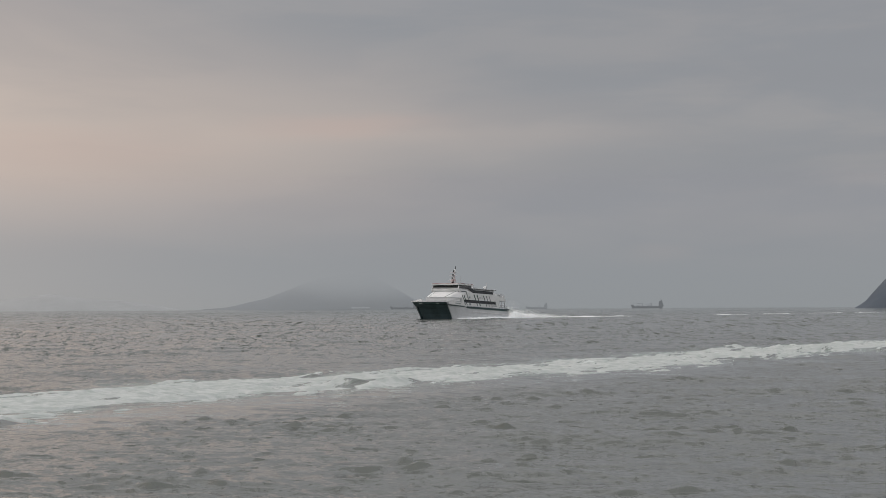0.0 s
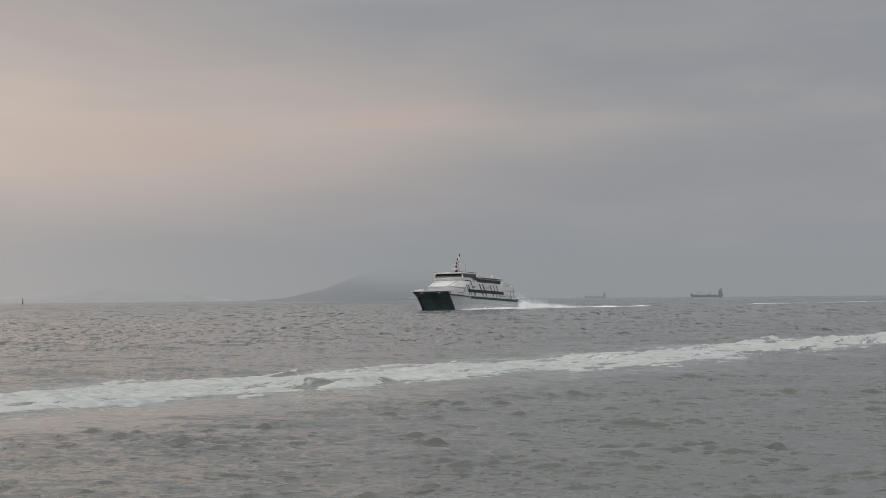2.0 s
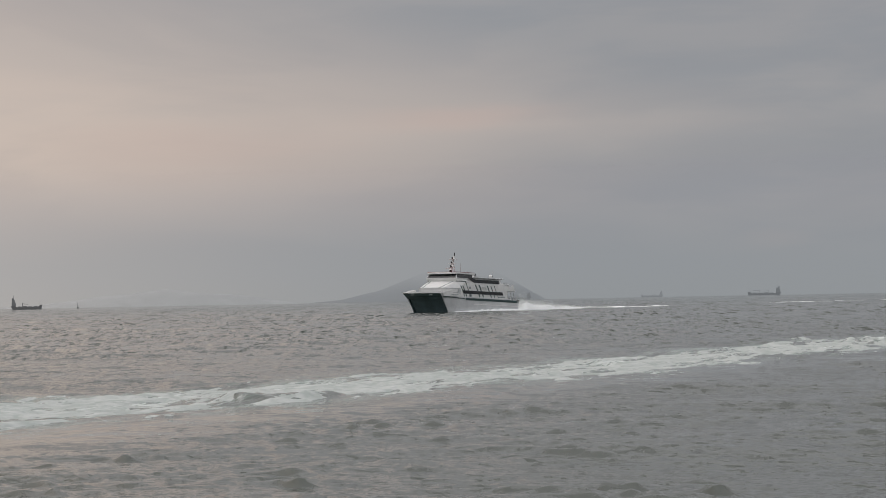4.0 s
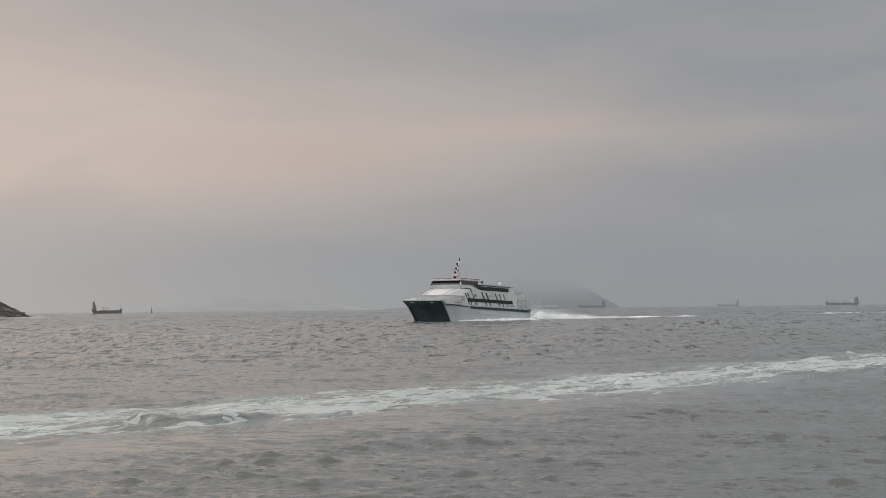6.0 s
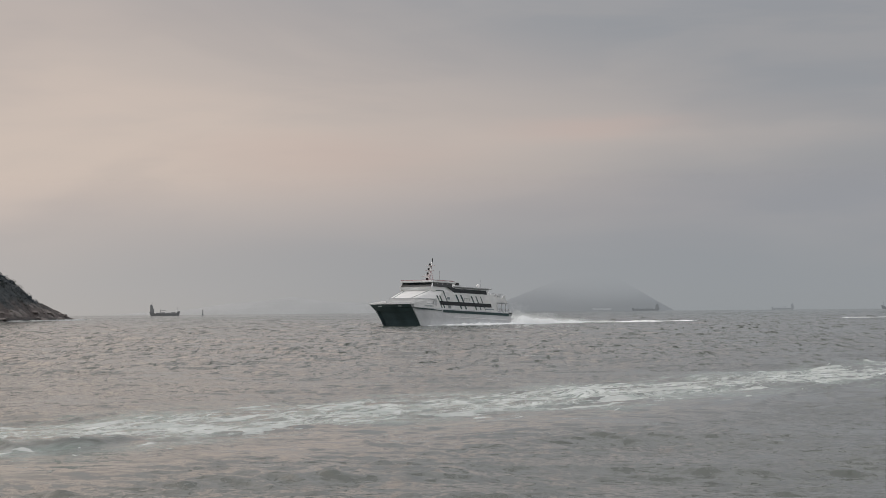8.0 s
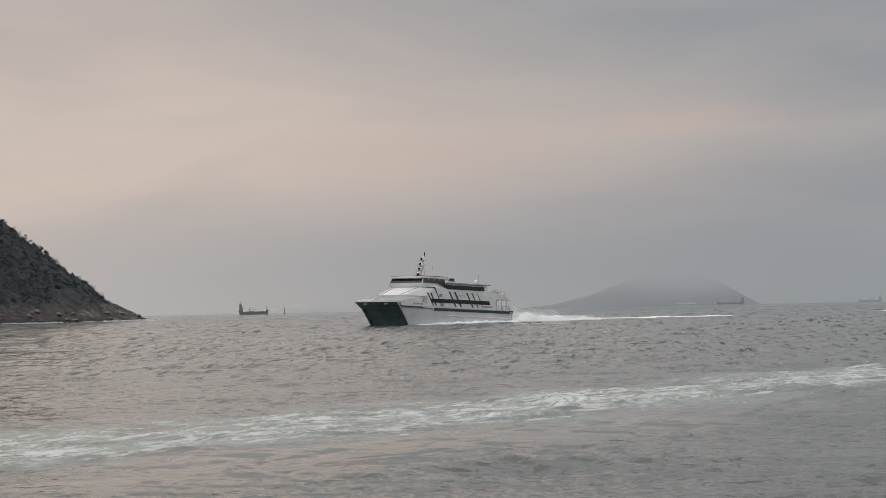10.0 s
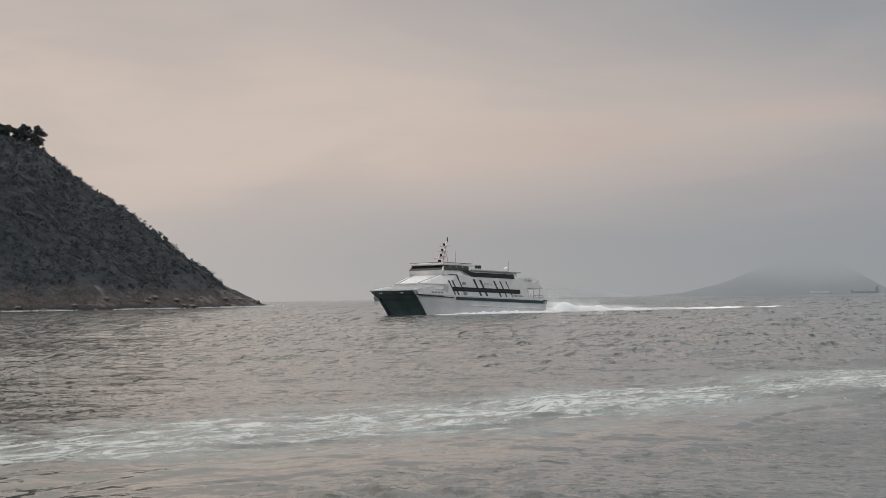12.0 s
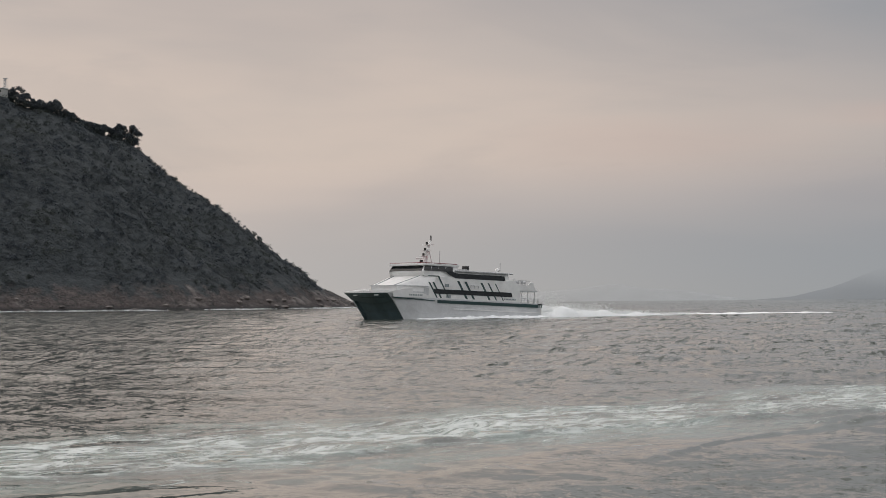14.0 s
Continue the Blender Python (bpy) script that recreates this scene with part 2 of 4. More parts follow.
M["spray_core"] = foam_material("thick_white_spray", 0, (0.85, 0.87, 0.87), (0.94, 0.95, 0.95))
M["water"], M["foam"], M["spray"] = water_material(), foam_material("white_sea_foam", 0, (0.33, 0.37, 0.355), (0.54, 0.56, 0.55)), foam_material("white_spray", 0.5, (0.84, 0.86, 0.86), (0.93, 0.94, 0.94))


def haze_sheet_material(name, top, bottom_cover, upper_cover):
    """Glowing sheet between camera and far shore: painted haze, coloured like the sky behind it."""
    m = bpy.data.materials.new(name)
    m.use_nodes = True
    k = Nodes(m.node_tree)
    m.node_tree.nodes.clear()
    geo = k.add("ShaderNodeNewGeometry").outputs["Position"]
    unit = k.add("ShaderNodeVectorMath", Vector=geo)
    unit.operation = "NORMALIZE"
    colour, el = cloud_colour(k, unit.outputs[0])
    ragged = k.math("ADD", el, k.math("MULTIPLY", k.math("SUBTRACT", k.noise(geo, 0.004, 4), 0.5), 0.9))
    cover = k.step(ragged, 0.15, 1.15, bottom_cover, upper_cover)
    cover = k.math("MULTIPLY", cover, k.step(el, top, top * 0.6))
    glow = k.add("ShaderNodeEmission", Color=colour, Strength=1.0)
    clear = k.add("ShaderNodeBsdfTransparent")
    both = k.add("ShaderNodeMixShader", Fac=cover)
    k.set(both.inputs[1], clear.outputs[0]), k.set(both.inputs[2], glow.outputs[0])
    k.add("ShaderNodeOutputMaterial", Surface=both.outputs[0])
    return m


# ---------------------------------------------------------------- mesh helpers


def mesh_object(name, verts, faces, mat, smooth=False, parent=None):
    me = bpy.data.meshes.new(name)
    me.from_pydata(verts, [], faces)
    me.materials.append(mat)
    if smooth:
        me.polygons.foreach_set("use_smooth", [True] * len(me.polygons))
    me.update()
    ob = new(name, me)
    ob.parent = parent
    return ob


def part(name, bm, mat, parent, label="", bevel=0.0, smooth=False):
    """One mesh object under a thing or a part."""
    bmesh.ops.recalc_face_normals(bm, faces=bm.faces)
    if bevel:
        sharp = [e for e in bm.edges if len(e.link_faces) == 2 and e.calc_face_angle(0) > 0.6]
        bmesh.ops.bevel(bm, geom=sharp, offset=bevel, segments=1, affect="EDGES", clamp_overlap=True)
    me = bpy.data.meshes.new(name)
    bm.to_mesh(me)
    bm.free()
    me.materials.append(mat)
    if smooth:
        me.polygons.foreach_set("use_smooth", [True] * len(me.polygons))
    ob = new(name, me)
    ob.parent = parent
    return tagged(ob, label)


def block(x0, x1, y0, y1, z0, z1, bm=None):
    bm = bm or bmesh.new()
    v = [bm.verts.new((x, y, z)) for x in (x0, x1) for y in (y0, y1) for z in (z0, z1)]
    for f in ((0, 1, 3, 2), (4, 6, 7, 5), (0, 4, 5, 1), (2, 3, 7, 6), (0, 2, 6, 4), (1, 5, 7, 3)):
        bm.faces.new([v[i] for i in f])
    return bm


def loft(rings, bm=None, caps=True):
    """Closed rings of points with the same count, skinned one to the next."""
    bm = bm or bmesh.new()
    rows = [[bm.verts.new(p) for p in ring] for ring in rings]
    n = len(rings[0])
    for a, b in zip(rows, rows[1:]):
        for i in range(n):
            bm.faces.new((a[i], a[(i + 1) % n], b[(i + 1) % n], b[i]))
    if caps:
        bm.faces.new(rows[0]), bm.faces.new(rows[-1][::-1])
    return bm


def plate(points, y0, y1, bm=None):
    """A flat piece from its outline in x and z, between two values of y."""
    return loft([[(x, y, z) for x, z in points] for y in (y0, y1)], bm)


def tube(points, radius, bm=None, sides=6):
    bm = bm or bmesh.new()
    for a, b in zip(points, points[1:]):
        a, b = Vector(a), Vector(b)
        q = (b - a).to_track_quat("Z", "Y")
        rings = [[tuple(c + q @ Vector((radius * math.cos(i * math.tau / sides), radius * math.sin(i * math.tau / sides), 0)))
                  for i in range(sides)] for c in (a, b)]
        loft(rings, bm)
    return bm


def thing(name, label, category, group="", kind=""):
    return tagged(new(name), label, category, group, kind)


# ---------------------------------------------------------------- sea

def soft_noise(X, Y, seed):
    """Smooth random numbers between -1 and 1, one lump to a unit."""
    table = np.random.default_rng(seed).uniform(-1, 1, (256, 256))
    i, j = np.floor(X).astype(int), np.floor(Y).astype(int)
    u, v = X - i, Y - j
    u, v = u * u * (3 - 2 * u), v * v * (3 - 2 * v)
    i0, j0, i1, j1 = i % 256, j % 256, (i + 1) % 256, (j + 1) % 256
    return (table[i0, j0] * (1 - u) + table[i1, j0] * u) * (1 - v) + (table[i0, j1] * (1 - u) + table[i1, j1] * u) * v


def wave_trains(X, Y, cell, rng, count, short, tall, slope, spread):
    """Waves of many lengths and headings with a given mean steepness. They die out where the sheet is too coarse for them."""
    total = np.zeros_like(X)
    for i in range(count):
        length = short * (tall / short) ** ((i + rng.random()) / count)
        heading = radians(196 + rng.normal(0, spread))
        k = math.tau / length
        phase = (math.sin(heading) * X + math.cos(heading) * Y) * k + rng.random() * math.tau
        total += np.clip((length / cell - 2.2) / 2.0, 0, 1) * slope * math.sqrt(2 / count) / k * np.sin(phase)
    return total


def wave_field(X, Y, cell):
    """Wind chop: a low swell, waves of a few metres, and short steep crests that come in groups."""
    rng = np.random.default_rng(5)
    swell = wave_trains(X, Y, cell, rng, 10, 8.0, 22.0, 0.025, 25)
    waves = wave_trains(X, Y, cell, rng, 16, 2.4, 8.0, 0.040, 32)
    short = wave_trains(X, Y, cell, rng, 22, 0.95, 2.4, 0.050, 30)
    ripple = wave_trains(X, Y, cell, rng, 30, 0.42, 1.05, 0.165, 28)
    group = soft_noise(X * 0.16, Y * 0.20, 3) + 0.6 * soft_noise(X * 0.42, Y * 0.5, 4)
    lively = np.clip(0.62 + 0.85 * group, 0.12, 1.9)
    lively_2 = np.clip(0.55 + 1.0 * soft_noise(X * 0.75, Y * 1.3, 6) + 0.35 * group, 0.05, 2.0)
    fine = ripple * lively_2
    fine = (np.exp(np.clip(fine * 16, -3, 1.3)) - 1) / 16          # peaked crests, flat troughs
    return swell + waves + short * lively + fine


def disturbed(H, side, along):
    """What the old wake does to the chop: a broad slick beside the foam, with boils, thin standing ridges and ruffled patches."""
    wander = 4 * soft_noise(along * 0.07, side * 0.05, 21) + 2 * soft_noise(along * 0.2, side * 0.2, 22)
    s = side + wander
    slick = np.clip((s + 7) / 5, 0, 1) * np.clip((15 - s) / 7, 0, 1)
    ruffle = np.clip((soft_noise(along * 0.10, side * 0.28, 23) - 0.28) * 4, 0, 1)
    calm = slick * (1 - ruffle)
    core = np.exp(-(s / 6.5) ** 2)
    lumps = 0.05 * soft_noise(along * 0.28, side * 0.5, 24) + 0.055 * soft_noise(along * 0.7, side * 1.1, 25) + 0.03 * soft_noise(along * 1.7, side * 2.3, 26)
    near = np.exp(-((s - 3) / 10) ** 2)
    field = soft_noise(along * 0.055, side * 0.17, 27) + 0.35 * soft_noise(along * 0.19, side * 0.4, 28)
    ridge = np.exp(-(field / 0.055) ** 2) * (0.35 + 0.65 * np.clip(soft_noise(along * 0.11, side * 0.2, 29) * 2 + 0.5, 0, 1))
    boil = 0.05 * np.maximum(0, soft_noise(along * 0.09, side * 0.22, 30)) + 0.03 * soft_noise(along * 0.2, side * 0.45, 31)
    crisp = ridge * (1 + 0.5 * soft_noise(along * 2.3, side * 3.0, 32))
    return H * (1 - 0.90 * calm) * (1 + 0.5 * ruffle * slick) + core * (lumps + 0.03) + near * (boil + 0.08 * crisp)


def build_sea():
    # rows grow coarser with distance, and the fine columns fan out with the view
    ys = [29.0]
    while ys[-1] < 1000:
        ys.append(ys[-1] + 0.14 * (1 + max(0.0, ys[-1] - 60) / 45))
    step = 3.0
    while ys[-1] < 4900:
        step *= 1.05
        ys.append(ys[-1] + step)
    step, back = 0.2, [29.0]
    while back[-1] > -4900:
        step *= 1.5
        back.append(back[-1] - step)
    ys = np.array(back[:0:-1] + ys)
    yc = np.maximum(ys, 29.0)
    left = np.minimum.reduce([-0.262 * yc, 10.8 - 0.392 * (yc - 32), 21.5 - 0.63 * (yc - 64)]) - 4
    right = np.maximum.reduce([0.226 * yc, 10.8 + 0.105 * (yc - 32), 21.5 - 0.08 * (yc - 64)]) + 4
    u = np.linspace(0, 1, 680)
    skirt = np.geomspace(0.004, 1, 14)
    fan = left[:, None] + (right - left)[:, None] * u[None]
    lo = left[:, None] + (-5600 - left)[:, None] * skirt[::-1][None]
    hi = right[:, None] + (5600 - right)[:, None] * skirt[None]
    X = np.concatenate([lo, fan, hi], 1)
    Y = np.repeat(ys[:, None], X.shape[1], 1)
    cell = np.maximum(np.gradient(X, axis=1), np.abs(np.gradient(ys))[:, None])
    H = wave_field(X, Y, cell)
    side = (X - WAKE_A.x) * WAKE_SIDE.x + (Y - WAKE_A.y) * WAKE_SIDE.y
    along = (X - WAKE_A.x) * WAKE_DIR.x + (Y - WAKE_A.y) * WAKE_DIR.y
    H = disturbed(H, side, along) * np.clip(4 / np.maximum(cell, 0.2), 0, 1)
    ny, nx = X.shape
    verts = np.stack([X, Y, H], -1).reshape(-1, 3)
    idx = np.arange(nx * ny).reshape(ny, nx)
    quads = np.stack([idx[:-1, :-1], idx[:-1, 1:], idx[1:, 1:], idx[1:, :-1]], -1).reshape(-1, 4)
    me = bpy.data.meshes.new("sea")
    me.vertices.add(len(verts)), me.loops.add(quads.size), me.polygons.add(len(quads))
    me.vertices.foreach_set("co", verts.ravel())
    me.loops.foreach_set("vertex_index", quads.ravel())
    me.polygons.foreach_set("loop_start", np.arange(0, quads.size, 4))
    me.polygons.foreach_set("use_smooth", np.ones(len(quads), bool))
    me.update(), me.validate()
    me.materials.append(M["water"])
    return tagged(new("water", me), "choppy grey-green sea with a pale band of old wake foam", "sea", kind="structure")


sea = build_sea()


def build_foam():
    """The thick foam of the old wake: a lumpy raft that stands a little out of the water and slowly sinks back into it."""
    al, si = np.arange(-50, 215, 0.28), np.arange(-9, 9.01, 0.18)
    A, S = np.meshgrid(al, si)
    X = WAKE_A.x + A * WAKE_DIR.x + S * WAKE_SIDE.x
    Y = WAKE_A.y + A * WAKE_DIR.y + S * WAKE_SIDE.y
    H = disturbed(wave_field(X, Y, np.full_like(X, 0.15)), S, A)
    wander = 1.1 * np.sin(A * 0.09) + 0.7 * np.sin(A * 0.23 + 1)
    lump = np.array([noise.fractal((a * 0.20, s * 0.75, 3.0), 0.55, 2.1, 6) for a, s in zip(A.ravel(), S.ravel())]).reshape(A.shape)
    Z = H + 0.085 * (2.2 * lump + 0.85 - (np.abs(S - 0.9 + wander) / 4.3) ** 2)
    Z = np.minimum(Z, H + 0.05 + 0.07 * lump)
    verts = np.stack([X, Y, Z], -1).reshape(-1, 3)
    rise = (Z - H).ravel()
    ny, nx = A.shape
    idx = np.arange(nx * ny).reshape(ny, nx)
    quads = np.stack([idx[:-1, :-1], idx[:-1, 1:], idx[1:, 1:], idx[1:, :-1]], -1).reshape(-1, 4)
    quads = quads[rise[quads].max(1) > -0.02]
    ob = mesh_object("wake_foam", verts.tolist(), quads.tolist(), M["foam"], True)
    return tagged(ob, "thick white foam of a boat's wake spreading on the water", "foam", kind="stuff")


wake_foam = build_foam()


def build_haze_sheet(name, radius, top_deg, lo, hi):
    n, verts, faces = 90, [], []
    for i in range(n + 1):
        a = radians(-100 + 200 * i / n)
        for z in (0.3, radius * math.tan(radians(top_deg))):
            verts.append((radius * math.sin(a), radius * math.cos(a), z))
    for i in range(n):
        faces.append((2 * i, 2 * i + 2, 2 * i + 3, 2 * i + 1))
    ob = mesh_object(name, verts, faces, haze_sheet_material(name, top_deg, lo, hi))
    return tagged(ob, "glowing sky-coloured sheet added as haze before the far shore", "mist", kind="structure")


# three added sheets of painted haze, farthest first
build_haze_sheet("backdrop_mist_shore", 4600, 4.5, 0.44, 0.97)
build_haze_sheet("backdrop_mist_far", 3300, 4.5, 0.36, 0.70)
build_haze_sheet("backdrop_mist_mid", 1700, 4.0, 0.16, 0.30)

# ---------------------------------------------------------------- far shore and headlands


# haze put into the base colours: one slope paled, the other blued
M["hazed_slope"] = material("far_slope_hazed", (0.38, 0.40, 0.41), 0.9, vary=0.1, scale=0.01)
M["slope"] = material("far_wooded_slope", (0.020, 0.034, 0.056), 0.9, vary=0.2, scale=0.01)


def place(az, distance):
    return distance * math.sin(radians(az)) + 3.7, distance * math.cos(radians(az)) + 13


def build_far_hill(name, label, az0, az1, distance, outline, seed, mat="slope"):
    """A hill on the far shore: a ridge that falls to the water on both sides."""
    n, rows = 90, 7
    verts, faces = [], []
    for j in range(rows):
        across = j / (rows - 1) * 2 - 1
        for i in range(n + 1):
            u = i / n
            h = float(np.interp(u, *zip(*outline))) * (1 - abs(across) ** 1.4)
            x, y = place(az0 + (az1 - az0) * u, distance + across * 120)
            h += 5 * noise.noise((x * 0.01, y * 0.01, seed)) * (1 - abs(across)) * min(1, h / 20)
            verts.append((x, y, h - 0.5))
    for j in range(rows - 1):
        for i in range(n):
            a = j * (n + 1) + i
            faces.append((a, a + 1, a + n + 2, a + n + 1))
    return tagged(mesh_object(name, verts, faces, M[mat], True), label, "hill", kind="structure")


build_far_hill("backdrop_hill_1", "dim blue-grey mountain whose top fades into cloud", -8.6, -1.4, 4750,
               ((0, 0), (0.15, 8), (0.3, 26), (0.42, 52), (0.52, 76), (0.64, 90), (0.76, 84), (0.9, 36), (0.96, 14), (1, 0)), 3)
build_far_hill("backdrop_hill_2", "very faint low hill across the water, haze put into its colour", -18.5, -8.8, 4780,
               ((0, 0), (0.2, 8), (0.4, 24), (0.6, 40), (0.8, 26), (1, 0)), 8, "hazed_slope")
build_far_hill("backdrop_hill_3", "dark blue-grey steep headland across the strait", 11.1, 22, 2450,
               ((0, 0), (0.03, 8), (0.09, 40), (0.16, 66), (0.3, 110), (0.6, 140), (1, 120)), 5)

RIDGE = ((-349, 1084, 1.0), (-357, 1074, 5.2), (-364, 1065, 12.2), (-371, 1056, 19.9), (-384, 1039, 33.9), (-400, 1016, 51.4),
         (-420, 990, 73.1), (-430, 977, 85.0), (-440, 965, 90.6), (-449, 952, 96.2), (-463, 934, 104.6), (-476, 918, 110.2),
         (-532, 879, 120.0), (-602, 840, 131.2), (-728, 784, 125.6))


def headland_height(x, y):
    """Height of the near headland: falls away from its ridge, steeper at the shore."""
    best, top = 1e9, 0.0
    for (ax, ay, az), (bx, by, bz) in zip(RIDGE, RIDGE[1:]):
        dx, dy = bx - ax, by - ay
        f = max(0.0, min(1.0, ((x - ax) * dx + (y - ay) * dy) / (dx * dx + dy * dy)))
        d = math.hypot(x - ax - f * dx, y - ay - f * dy)
        h = az + f * (bz - az)
        reach = 11 + 1.15 * h
        q = d / reach
        if q < best:
            best, top = q, h
    body = (top + 1.5) * (1 - best ** 1.15) if best < 1 else (1 - best) * 22
    rough = 2.6 * noise.fractal((x * 0.04, y * 0.04, 1.0), 1.0, 2.0, 4) + 1.5 * noise.noise((x * 0.16, y * 0.16, 4.0))
    gully = -5.0 * max(0.0, noise.noise((x * 0.022, y * 0.022, 9.0))) * min(1.0, max(0.0, body) / 25)
    return body - 3.0 - 1.6 * min(1.0, max(0.0, body) / 20) + rough * min(1.0, 0.35 + max(0.0, body) / 40) + gully


def build_headland():
    step = 2.8
    xs, ys = np.arange(-760, -280, step), np.arange(640, 1160, step)
    verts, faces, ids = [], [], {}
    hs = [[headland_height(x, y) for x in xs] for y in ys]
    for j in range(len(ys) - 1):
        for i in range(len(xs) - 1):
            quad = [(j, i), (j, i + 1), (j + 1, i + 1), (j + 1, i)]
            if max(hs[b][a] for b, a in quad) < -1.2:
                continue
            f = []
            for b, a in quad:
                if (b, a) not in ids:
                    ids[b, a] = len(verts)
                    verts.append((xs[a], ys[b], max(hs[b][a], -2.0)))
                f.append(ids[b, a])
            faces.append(f)
    return tagged(mesh_object("ground_headland", verts, faces, M["rock"], True),
                  "steep scrub-covered granite headland with bare rock at the waterline", "headland", kind="structure")


build_headland()


def leaf_cloud(rng, centre, radius, count, size, squash=0.8):
    """Small leaf clumps: loose triangles in an uneven ball."""
    d = rng.normal(0, 1, (count, 3))
    d *= radius * (0.35 + 0.65 * rng.random((count, 1)) ** 0.5) / np.linalg.norm(d, axis=1)[:, None]
    c = np.array(centre) + d * (1, 1, squash)
    return (c[:, None, :] + rng.normal(0, 1, (count, 3, 3)) * size).reshape(-1, 3)


def build_scrub():
    """Close-grown bushes, each a loose ball of leaves."""
    rng = np.random.default_rng(11)
    verts, made = [], 0
    while made < 12000:
        x, y = rng.uniform(-640, -320), rng.uniform(740, 1110)
        h = headland_height(x, y)
        if h < 7 + 6 * rng.random() or y > 785 - x:
            continue
        if h < 17 and noise.noise((x * 0.022, y * 0.022, 2.0)) > 0.08:
            continue
        r = rng.uniform(0.8, 1.9) * (1.5 if rng.random() < 0.05 else 1.0)
        verts.append(leaf_cloud(rng, (x, y, h + r * 0.1), r, 38, 0.30, 0.7))
        made += 1
    verts = np.concatenate(verts)
    tagged(mesh_object("scrub", verts.tolist(), np.arange(len(verts)).reshape(-1, 3).tolist(), M["leaf"]),
           "dense dark evergreen scrub covering the slope", "scrub", kind="stuff")


build_scrub()


def build_tree(x, y, height, spread, seed):
    rng = np.random.default_rng(seed)
    base = headland_height(x, y) - 0.4
    tree = thing("tree", "dark wind-shaped evergreen tree on the ridge", "tree", "trees along the ridge")
    tree.location = (x, y, base)
    bm = bmesh.new()
    tips = []
    lean = Vector((rng.normal(0, 0.1), rng.normal(0, 0.1), 1)).normalized()
    for i in range(5):
        a = Vector((0, 0, 0)) if i == 0 else lean * height * 0.3
        tip = lean * height * 0.75 + Vector((rng.normal(0, 1), rng.normal(0, 1), rng.uniform(-0.4, 0.4))) * spread * 0.4
        tips.append(tip)
        mid = a.lerp(tip, 0.5) + Vector((rng.normal(0, 0.2), rng.normal(0, 0.2), 0))
        tube([a, mid], 0.24 if i == 0 else 0.13, bm, 5)
        tube([mid, tip], 0.15 if i == 0 else 0.08, bm, 5)
    part("trunk", bm, M["bark"], tree)
    verts = []
    for i in range(34):
        # a broad dome: boughs reach furthest out at half height
        a, up = rng.uniform(0, math.tau), rng.random()
        q = spread * 1.0 * math.sqrt(max(0.0, 1 - up * up)) * rng.random() ** 0.4
        c = lean * height * (0.12 + 0.70 * up) + Vector((math.cos(a) * q, math.sin(a) * q, rng.normal(0, 0.3)))
        verts.append(leaf_cloud(rng, c, spread * 0.28, 110, 0.30, 0.75))
    verts = np.concatenate(verts)
    mesh_object("crown", verts.tolist(), np.arange(len(verts)).reshape(-1, 3).tolist(), M["leaf"], parent=tree)
    return tree


for tx, ty, th, ts, tseed in ((-433.7, 973.8, 12, 5.4, 1), (-437.4, 968.8, 10, 4.6, 2), (-443.1, 961.1, 6, 4, 9), (-448.0, 954.1, 5.2, 3.6, 3),
                              (-453.3, 948.1, 4.6, 3.2, 8), (-459.1, 940.5, 9, 4.8, 4), (-464.1, 933.8, 5.5, 4, 7), (-468.3, 928.2, 8, 4.8, 5),
                              (-472.5, 924.0, 10, 5.2, 6),
                              (-439.3, 966.3, 6.5, 4.4, 11), (-445.6, 957.6, 5, 4.2, 12), (-450.8, 951.2, 4.4, 4, 13), (-455.8, 945.0, 4.6, 4, 14), (-462.0, 936.9, 5, 4.2, 15), (-476.3, 921.9, 6.5, 4.6, 16)):
    build_tree(tx, ty, th, ts, tseed)


def build_boulders():
    rng = np.random.default_rng(3)
    kinds = []
    for s in range(4):
        bm = bmesh.new()
        bmesh.ops.create_icosphere(bm, subdivisions=2, radius=1.0)
        for v in bm.verts:
            v.co *= 1 + 0.45 * noise.noise(v.co * 0.9 + Vector((s * 7.0, 0, 0))) + 0.12 * noise.noise(v.co * 3)
            v.co.z *= 0.7
        me = bpy.data.meshes.new("boulder")
        bm.to_mesh(me), bm.free()
        me.materials.append(M["boulder"])
        kinds.append(me)
    made = 0
    while made < 130:
        x, y = rng.uniform(-600, -320), rng.uniform(740, 1110)
        h = headland_height(x, y)
        if y > 785 - x or not -0.6 < h < 6:
            continue
        ob = tagged(new("boulder", kinds[made % 4]), "weathered pale granite boulder on the shore", "boulder", "boulders along the shore")
        r = rng.uniform(0.7, 2.0) * (1.9 if rng.random() < 0.14 else 1)
        ob.location = (x, y, max(h, -0.3) - 0.15 * r)
        ob.scale = (r * rng.uniform(0.8, 1.5), r, r * rng.uniform(0.6, 1.0))
        ob.rotation_euler = (0, 0, rng.uniform(0, 6))
        made += 1


M["boulder"] = material("weathered_granite", (0.17, 0.15, 0.14), 0.9, vary=0.35, scale=0.9, bump=0.6, bump_scale=4)
build_boulders()


def droplets(rng, pts, sizes):
    """Specks of water: small tetrahedra round the given places."""
    corners = np.array([(1, 1, 1), (-1, -1, 1), (-1, 1, -1), (1, -1, -1)]) * 0.58
    V = (pts[:, None, :] + corners[None] * sizes[:, None, None] * rng.uniform(0.6, 1.4, (len(pts), 4, 1))).reshape(-1, 3)
    F = []
    for i in range(0, len(V), 4):
        F += [(i, i + 1, i + 2), (i, i + 3, i + 1), (i, i + 2, i + 3), (i + 1, i + 3, i + 2)]
    return V.tolist(), F


